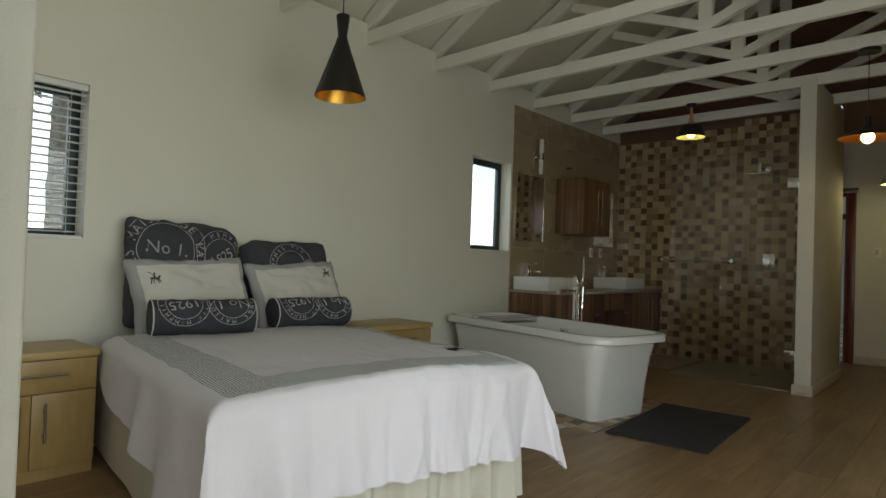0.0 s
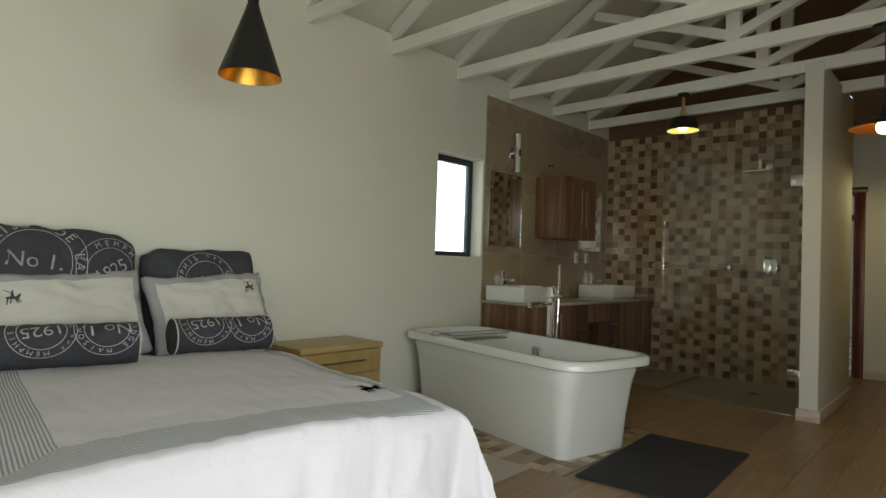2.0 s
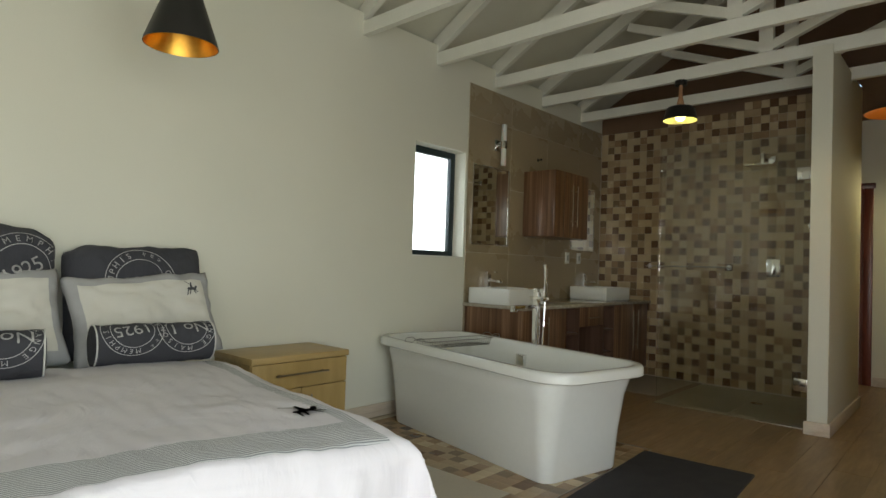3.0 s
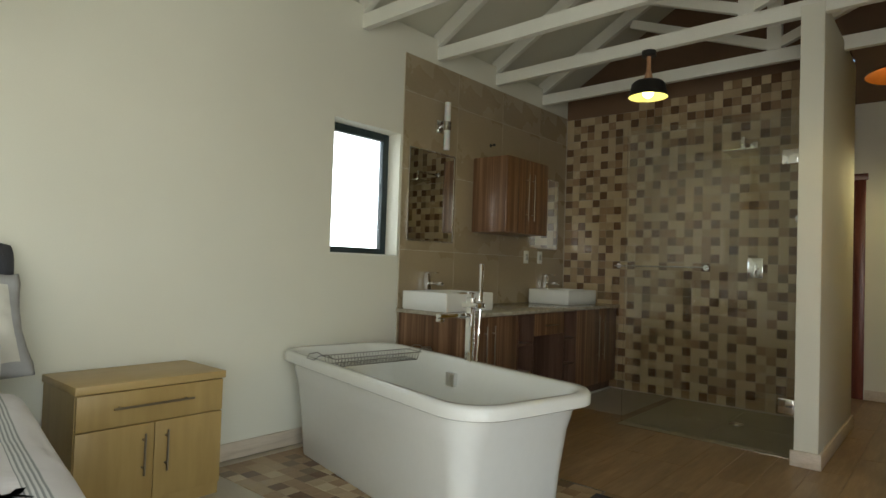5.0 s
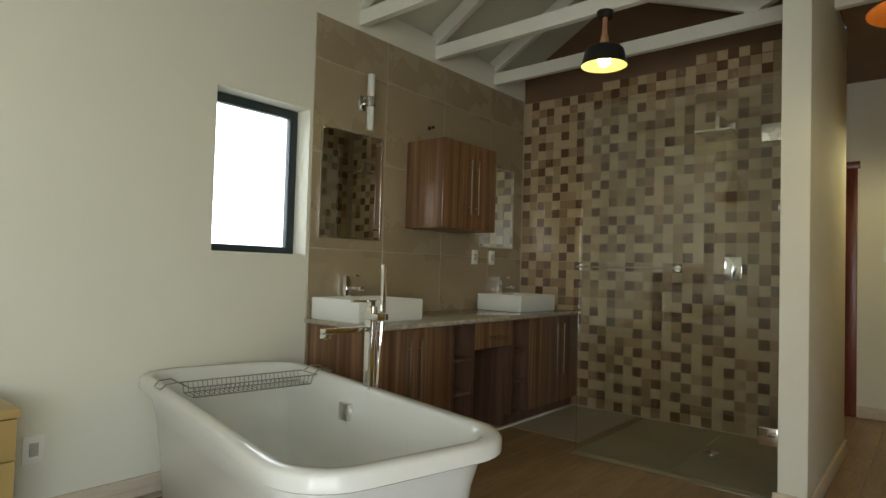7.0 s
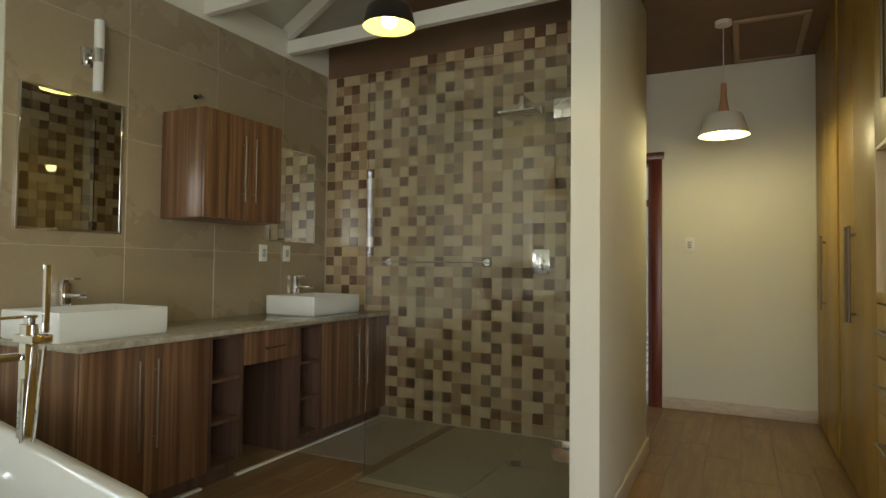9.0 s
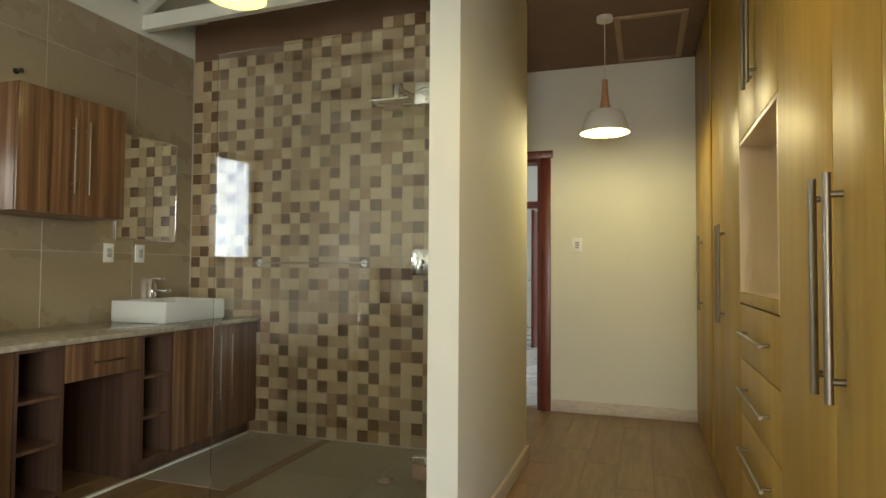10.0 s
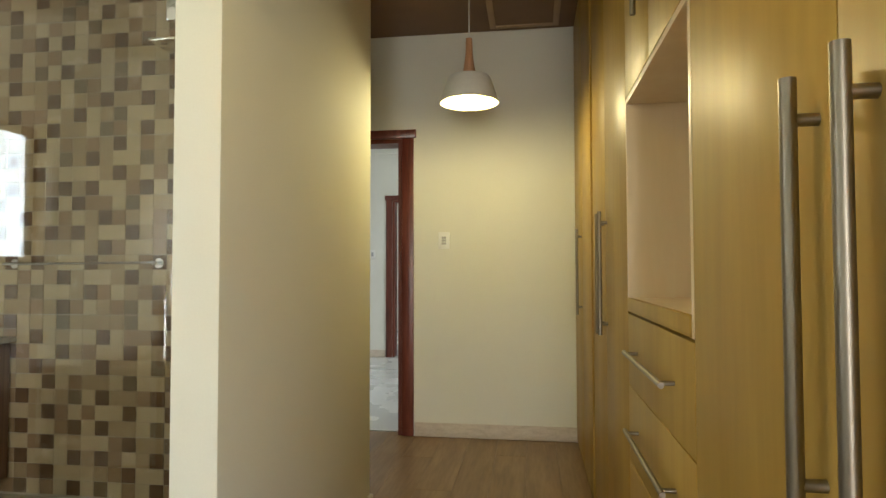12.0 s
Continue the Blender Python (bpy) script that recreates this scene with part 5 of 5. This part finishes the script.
def bolster(place, yaw, length, r, label, seed):
    b = thing("bolster", label, "bolster cushion", Matrix.Translation(place) @ pose(0, 0, 0, 0, 0, yaw), "bolster cushions")
    bm_ = bmesh.new()
    seg, n = 32, 26
    rings = []
    prof = [(-length / 2 - 0.004, 0.0), (-length / 2 - 0.006, r * 0.6), (-length / 2, r * 0.93)] + [(-length / 2 + length * k / n, r * (1 + 0.02 * math.sin(k * 1.3 + seed))) for k in range(n + 1)] + [(length / 2, r * 0.93), (length / 2 + 0.006, r * 0.6), (length / 2 + 0.004, 0.0)]
    for y, rr in prof:
        rings.append([(max(rr, 0.002) * math.cos(2 * math.pi * k / seg), y, max(rr, 0.002) * math.sin(2 * math.pi * k / seg) * 0.93 + 0.003 * noise.noise((y * 9, k * 0.4, seed))) for k in range(seg)])
    loft(bm_, rings, True, True)
    part("cushion", bm_, DARKCLOTH, b, smooth=60)
    for y in (-length / 2 + 0.002, length / 2 - 0.002):
        bm_ = bmesh.new()
        pts = [((r + 0.002) * math.cos(2 * math.pi * k / 28), y, (r + 0.002) * math.sin(2 * math.pi * k / 28) * 0.93) for k in range(29)]
        tube(bm_, pts, 0.0035, 6)
        part("piping", bm_, PIPING, b, "white piping")
    for words, cent, cy, rot, rad, cs in (("MEMPHIS *** CHANGE *** ", "1925", -length * 0.21, 3.3, 0.125, 0.08), (WORDS, "No 1.", length * 0.25, 3.2, 0.125, 0.085)):
        b_ = roundel(rad, words, cent, cs)
        bmesh.ops.subdivide_edges(b_, edges=[e for e in b_.edges if e.calc_length() > 0.02], cuts=1)
        ca, sa = math.cos(rot), math.sin(rot)

        def on_roll(x, y, z):
            y_, s_ = x * ca - y * sa, x * sa + y * ca
            an = radians(52) + s_ / r
            return Vector(((r * 1.03 + 0.001) * math.cos(an), cy + y_, (r * 1.03 + 0.001) * math.sin(an) * 0.93))
        wrap(b_, on_roll)
        part("print", b_, PRINT, b, "faded white stamp print")
    return b


bolster((0.50, 1.88, TOPZ + 0.086), -13, 0.52, 0.10, "charcoal bolster cushion with white stamp print", 1)
bolster((0.47, 2.59, TOPZ + 0.083), -7, 0.50, 0.097, "charcoal bolster cushion with white stamp print set askew", 2)

# blind
bl = thing("venetian_blind", "white slatted venetian blind lowered over the window", "blind", pose(0, W1[0], 0))
bw = W1[1] - W1[0]
boxpart("headrail", bl, SLAT, -0.04, 0.006, W1[3] - 0.035, -0.004, bw - 0.006, W1[3] - 0.002, bev=0.002)
bm = bmesh.new()
box(bm, -0.013, 0, -0.0012, 0.013, bw - 0.016, 0.0012)
slat_me = finish("slat", bm, SLAT, 30)
ns = 18
for k in range(ns):
    o = new("slat", slat_me)
    o.parent = bl
    o.matrix_basis = pose(-0.022, 0.008, W1[3] - 0.06 - k * (W1[3] - W1[2] - 0.10) / (ns - 1), 0, -9, 0)
boxpart("bottom_rail", bl, SLAT, -0.036, 0.006, W1[2] + 0.002, -0.008, bw - 0.006, W1[2] + 0.022, bev=0.003)
bm = bmesh.new()
for y in (0.08, bw - 0.08, bw / 2):
    cyl(bm, (-0.022, y, W1[2] + 0.02), (-0.022, y, W1[3] - 0.03), 0.0012, 6)
part("cord", bm, SLAT, bl)

# curtain
cu = thing("curtain", "cream curtain bunched beside the doorway", "curtain", pose(0, 0, 0))
cp = []
for k in range(90):
    t_ = k / 89
    cp.append((2.62 + 0.52 * t_, 0.387 + 0.045 * math.sin(t_ * 38) + 0.015 * math.sin(t_ * 11)))
bm = bmesh.new()
rows_z = [0.02, 0.6, 1.2, 1.8, 2.35, 2.7]
gg = []
for z in rows_z:
    fl_ = 1 + 0.10 * (2.7 - z) / 2.7
    gg.append([bm.verts.new((3.10 + (x - 3.10) * fl_ + 0.012 * (2.7 - z) / 2.7, 0.387 + (y - 0.387) * fl_, z)) for x, y in cp])
for a, b in zip(gg, gg[1:]):
    for k in range(len(cp) - 1):
        bm.faces.new((a[k], a[k + 1], b[k + 1], b[k]))
bmesh.ops.solidify(bm, geom=bm.faces[:], thickness=0.003)
part("cloth", bm, CURTAIN, cu, smooth=180)
bm = bmesh.new()
cyl(bm, (2.3, 0.365, 2.715), (4.05, 0.365, 2.715), 0.012, 12)
part("pole", bm, STEEL, cu)
bm = bmesh.new()
for x in (2.35, 4.0):
    cyl(bm, (x, 0.0, 2.715), (x, 0.365, 2.715), 0.007, 10)
part("bracket", bm, STEEL, cu)

# ---------- tiles and planks ----------
tile_cache = {}


def tile(name, parent, m, w, h, t, place, rot=None):
    """A thin bevelled piece, lying in xy before it is turned; size shared through a cache."""
    key = (round(w, 4), round(h, 4), round(t, 4), m.name)
    if key not in tile_cache:
        b_ = bmesh.new()
        e = 0.0012
        lo = [b_.verts.new(p) for p in ((0, 0, 0), (w, 0, 0), (w, h, 0), (0, h, 0))]
        mi_ = [b_.verts.new(p) for p in ((0, 0, t - e), (w, 0, t - e), (w, h, t - e), (0, h, t - e))]
        hi = [b_.verts.new(p) for p in ((e, e, t), (w - e, e, t), (w - e, h - e, t), (e, h - e, t))]
        for A, B in ((lo, mi_), (mi_, hi)):
            for k in range(4):
                b_.faces.new((A[k], A[(k + 1) % 4], B[(k + 1) % 4], B[k]))
        b_.faces.new(hi)
        tile_cache[key] = finish(name, b_, m)
    o_ = new(name, tile_cache[key])
    o_.parent = parent
    o_.matrix_basis = Matrix.Translation(place) @ (rot or Matrix())
    return o_


ON_X = Matrix(((0, 0, 1, 0), (1, 0, 0, 0), (0, 1, 0, 0), (0, 0, 0, 1)))
ON_Y = Matrix(((1, 0, 0, 0), (0, 0, -1, 0), (0, 1, 0, 0), (0, 0, 0, 1)))
for a, b in zip(PY, PY[1:]):
    for c, d in zip(PZ, PZ[1:]):
        tile("tile", panel, WALLTILE, b - a - 0.0035, d - c - 0.0035, 0.004, (0.0055, a + 0.0015, c + 0.0015), ON_X)

# mosaic wall
rng = random.Random(5)
mos = tagged(new("mosaic_wall"), "wall of cream, sand and dark brown mosaic tiles", "", "", "structure")
U = 0.0762
# each printed tile is six squares wide and four high; dark squares keep to a staggered beat of four
SHEETS = (((1, 3, 0, 0, 2, 3), (0, 0, 1, 3, 1, 0), (2, 3, 1, 0, 0, 4), (1, 0, 0, 3, 0, 2)),
          ((0, 3, 1, 1, 0, 4), (2, 0, 0, 3, 0, 1), (0, 3, 0, 1, 2, 3), (1, 1, 0, 4, 0, 0)),
          ((0, 4, 0, 2, 0, 3), (0, 1, 2, 3, 0, 0), (1, 3, 0, 0, 1, 3), (0, 0, 2, 3, 1, 1)))
near, rest = [], []


def mosaic_sheets(columns, rows):
    """Yields column, row, width and tone; neighbours of one pale tone join into one long piece."""
    for sr in range(-1, rows // 4 + 1):
        shift = rng.choice((0, 1, 3, 4))
        for sc_ in range(-1, columns // 6 + 2):
            sheet, turned = rng.choice(SHEETS), rng.random() < 0.4
            for r_ in range(4):
                row = sheet[3 - r_][::-1] if turned else sheet[r_]
                line = [(sc_ * 6 + shift + k, rng.choice((0, 1, 2)) if m_ < 3 and rng.random() < 0.25 else m_) for k, m_ in enumerate(row)]
                k = 0
                while k < 6:
                    c_, m_ = line[k]
                    w_ = 2 if k < 5 and m_ < 3 and line[k + 1][1] == m_ else 1
                    k += w_
                    if c_ < 0:
                        c_, w_ = 0, w_ + c_
                    w_ = min(w_, columns - c_)
                    if w_ > 0 and 0 <= sr * 4 + r_ < rows:
                        yield c_, sr * 4 + r_, w_, m_


for c_, r_, wdt, m_ in mosaic_sheets(31, 37):
    if r_ >= 35 + (c_ > 9) + (c_ > 19):
        continue
    x, z = 0.012 + c_ * U, 0.012 + r_ * U
    (near if 1.0 < x < 2.38 and 0.45 < z < 1.75 and len(near) < 300 else rest).append((x, z, wdt, m_))
for x, z, wdt, m_ in near:
    tile("tile", mos, MOSAICS[m_], wdt * U - 0.001, U - (0.003 if round((z - 0.012) / U) % 4 == 3 else 0.001), 0.006, (x, TILE_Y + 0.0155, z), ON_Y)
bm = bmesh.new()
for x, z, wdt, m_ in rest:
    e, yb, yf = 0.0012, TILE_Y + 0.0155, TILE_Y + 0.0095
    x1, z1 = x + wdt * U - 0.001, z + U - (0.003 if round((z - 0.012) / U) % 4 == 3 else 0.001)
    A = [bm.verts.new(p) for p in ((x, yb, z), (x1, yb, z), (x1, yb, z1), (x, yb, z1))]
    B = [bm.verts.new(p) for p in ((x + e, yf, z + e), (x1 - e, yf, z + e), (x1 - e, yf, z1 - e), (x + e, yf, z1 - e))]
    fs = [bm.faces.new((A[k], A[(k + 1) % 4], B[(k + 1) % 4], B[k])) for k in range(4)] + [bm.faces.new(B)]
    for f in fs:
        f.material_index = m_
for c_, r_, wdt, m_ in mosaic_sheets(15, 35):
    y, z = 6.57 + c_ * U, 0.012 + r_ * U
    y1, z1 = y + wdt * U - 0.001, z + U - 0.001
    A = [bm.verts.new(p) for p in ((2.3615, y, z), (2.3615, y1, z), (2.3615, y1, z1), (2.3615, y, z1))]
    B = [bm.verts.new(p) for p in ((2.356, y + .001, z + .001), (2.356, y1 - .001, z + .001), (2.356, y1 - .001, z1 - .001), (2.356, y + .001, z1 - .001))]
    for f in [bm.faces.new((A[k], A[(k + 1) % 4], B[(k + 1) % 4], B[k])) for k in range(4)] + [bm.faces.new(B)]:
        f.material_index = m_
part("mosaic_tiles", bm, MOSAICS, mos, "cream, sand and brown mosaic", None, "stuff")

# floor planks along the passage, around the tiled areas
BX0, BX1, BY0, BY1 = 0.0, 1.75, 3.905, 5.155
SX0, SX1, SY0, SY1 = 1.19, 2.372, 6.53, TILE_Y + 0.01
CX0, CX1, CY0, CY1 = 0.53, 1.12, 6.80, TILE_Y + 0.01
holes_ = [(0.0, 1.56, 3.42, 3.904), (BX0, BX1, BY0, BY1), (SX0, SX1, SY0, SY1), (CX0, CX1, CY0, CY1), (2.376, 2.504, 6.41, 7.81)]
PWD, PLN = 0.19, 1.28
pi_ = 0
x = 0.0
while x < EAST_X:
    x1 = min(x + PWD, EAST_X)
    y = -0.2 - rng.random() * PLN
    while y < END_Y:
        y1 = y + PLN
        spans = [(max(y, -0.2), min(y1, END_Y + 0.08))]
        pieces = [(x, x1, s0, s1) for s0, s1 in spans if s1 - s0 > 0.03]
        for hx_0, hx_1, hy_0, hy_1 in holes_:
            nxt = []
            for a, b, c, d in pieces:
                if b <= hx_0 + 1e-4 or a >= hx_1 - 1e-4 or d <= hy_0 or c >= hy_1:
                    nxt.append((a, b, c, d))
                    continue
                if c < hy_0:
                    nxt.append((a, b, c, hy_0))
                if d > hy_1:
                    nxt.append((a, b, hy_1, d))
                c2, d2 = max(c, hy_0), min(d, hy_1)
                if a < hx_0:
                    nxt.append((a, hx_0, c2, d2))
                if b > hx_1:
                    nxt.append((hx_1, b, c2, d2))
            pieces = nxt
        for a, b, c, d in pieces:
            if b - a > 0.01 and d - c > 0.01:
                tile("plank", floor, OAK, b - a - 0.001, d - c - 0.001, 0.0115, (a + 0.0005, c + 0.0005, -0.0115))
        y = y1
    x = x1

fm = tagged(new("bath_floor_tiles"), "strip of brown and cream mosaic floor tiles under the bath", "", "", "structure")
U2 = 0.0833
near = 0
for i in range(20):
    for j in range(15):
        x, y = BX1 - (i + 1) * U2, BY0 + j * U2
        if x < -0.01 or near >= 300:
            continue
        tile("tile", fm, MOSAICS[rng.choice((3, 2, 2, 4, 1, 1, 0))], U2 - 0.002, U2 - 0.002, 0.011, (x, y, -0.0112))
        near += 1
bm = bmesh.new()
box(bm, 0.0, 3.423, -0.0119, 1.557, 3.902, 0.0)
struct("floor_strip", bm, CREAMTILE, "cream floor tile strip between the bath and the bed")
bm = bmesh.new()
box(bm, 0.0, BY0, -0.0119, 0.083, BY1, -0.003)
struct("floor_strip", bm, CREAMTILE, "cream floor strip at the wall beside the bath")
sf = tagged(new("shower_floor"), "olive-grey shower floor tiles", "", "", "structure")
for a, b in ((SX0, 1.78), (1.78, SX1)):
    for c, d in ((SY0, 7.16), (7.16, SY1)):
        tile("tile", sf, SHOWERFLOOR, b - a - 0.003, d - c - 0.003, 0.010, (a + 0.0015, c + 0.0015, -0.0105))
tile("tile", sf, CREAMTILE, CX1 - CX0, CY1 - CY0, 0.0125, (CX0, CY0, -0.0105))
bm = bmesh.new()
box(bm, SX0, SY0 - 0.012, -0.008, SX1, SY0, 0.004, 0.001)
struct("shower_threshold_trim", bm, STEEL, "thin metal trim at the edge of the shower floor")
bm = bmesh.new()
box(bm, 1.12, 6.8, -0.0119, SX0, TILE_Y + 0.01, -0.004)
struct("shower_kerb", bm, JOINT, "dark joint between the shower floors")
bm = bmesh.new()
box(bm, BX1, BY0, -0.006, BX1 + 0.008, BY1, 0.003, 0.001)
box(bm, 0.02, BY1, -0.006, BX1 + 0.008, BY1 + 0.008, 0.003, 0.001)
struct("floor_trim", bm, STEEL, "thin metal trim around the bath tiles")
bm = bmesh.new()
for a, b, c, d in ((0.545, 6.30, 0.57, 6.99), (0.545, 6.99, 0.57, 7.77), (0.545, 5.385, 0.57, 6.06)):
    box(bm, a, b, 0.0, c, d, 0.012, 0.001)
struct("plinth_bead", bm, WHITE, "thin pale bead along the vanity plinth")
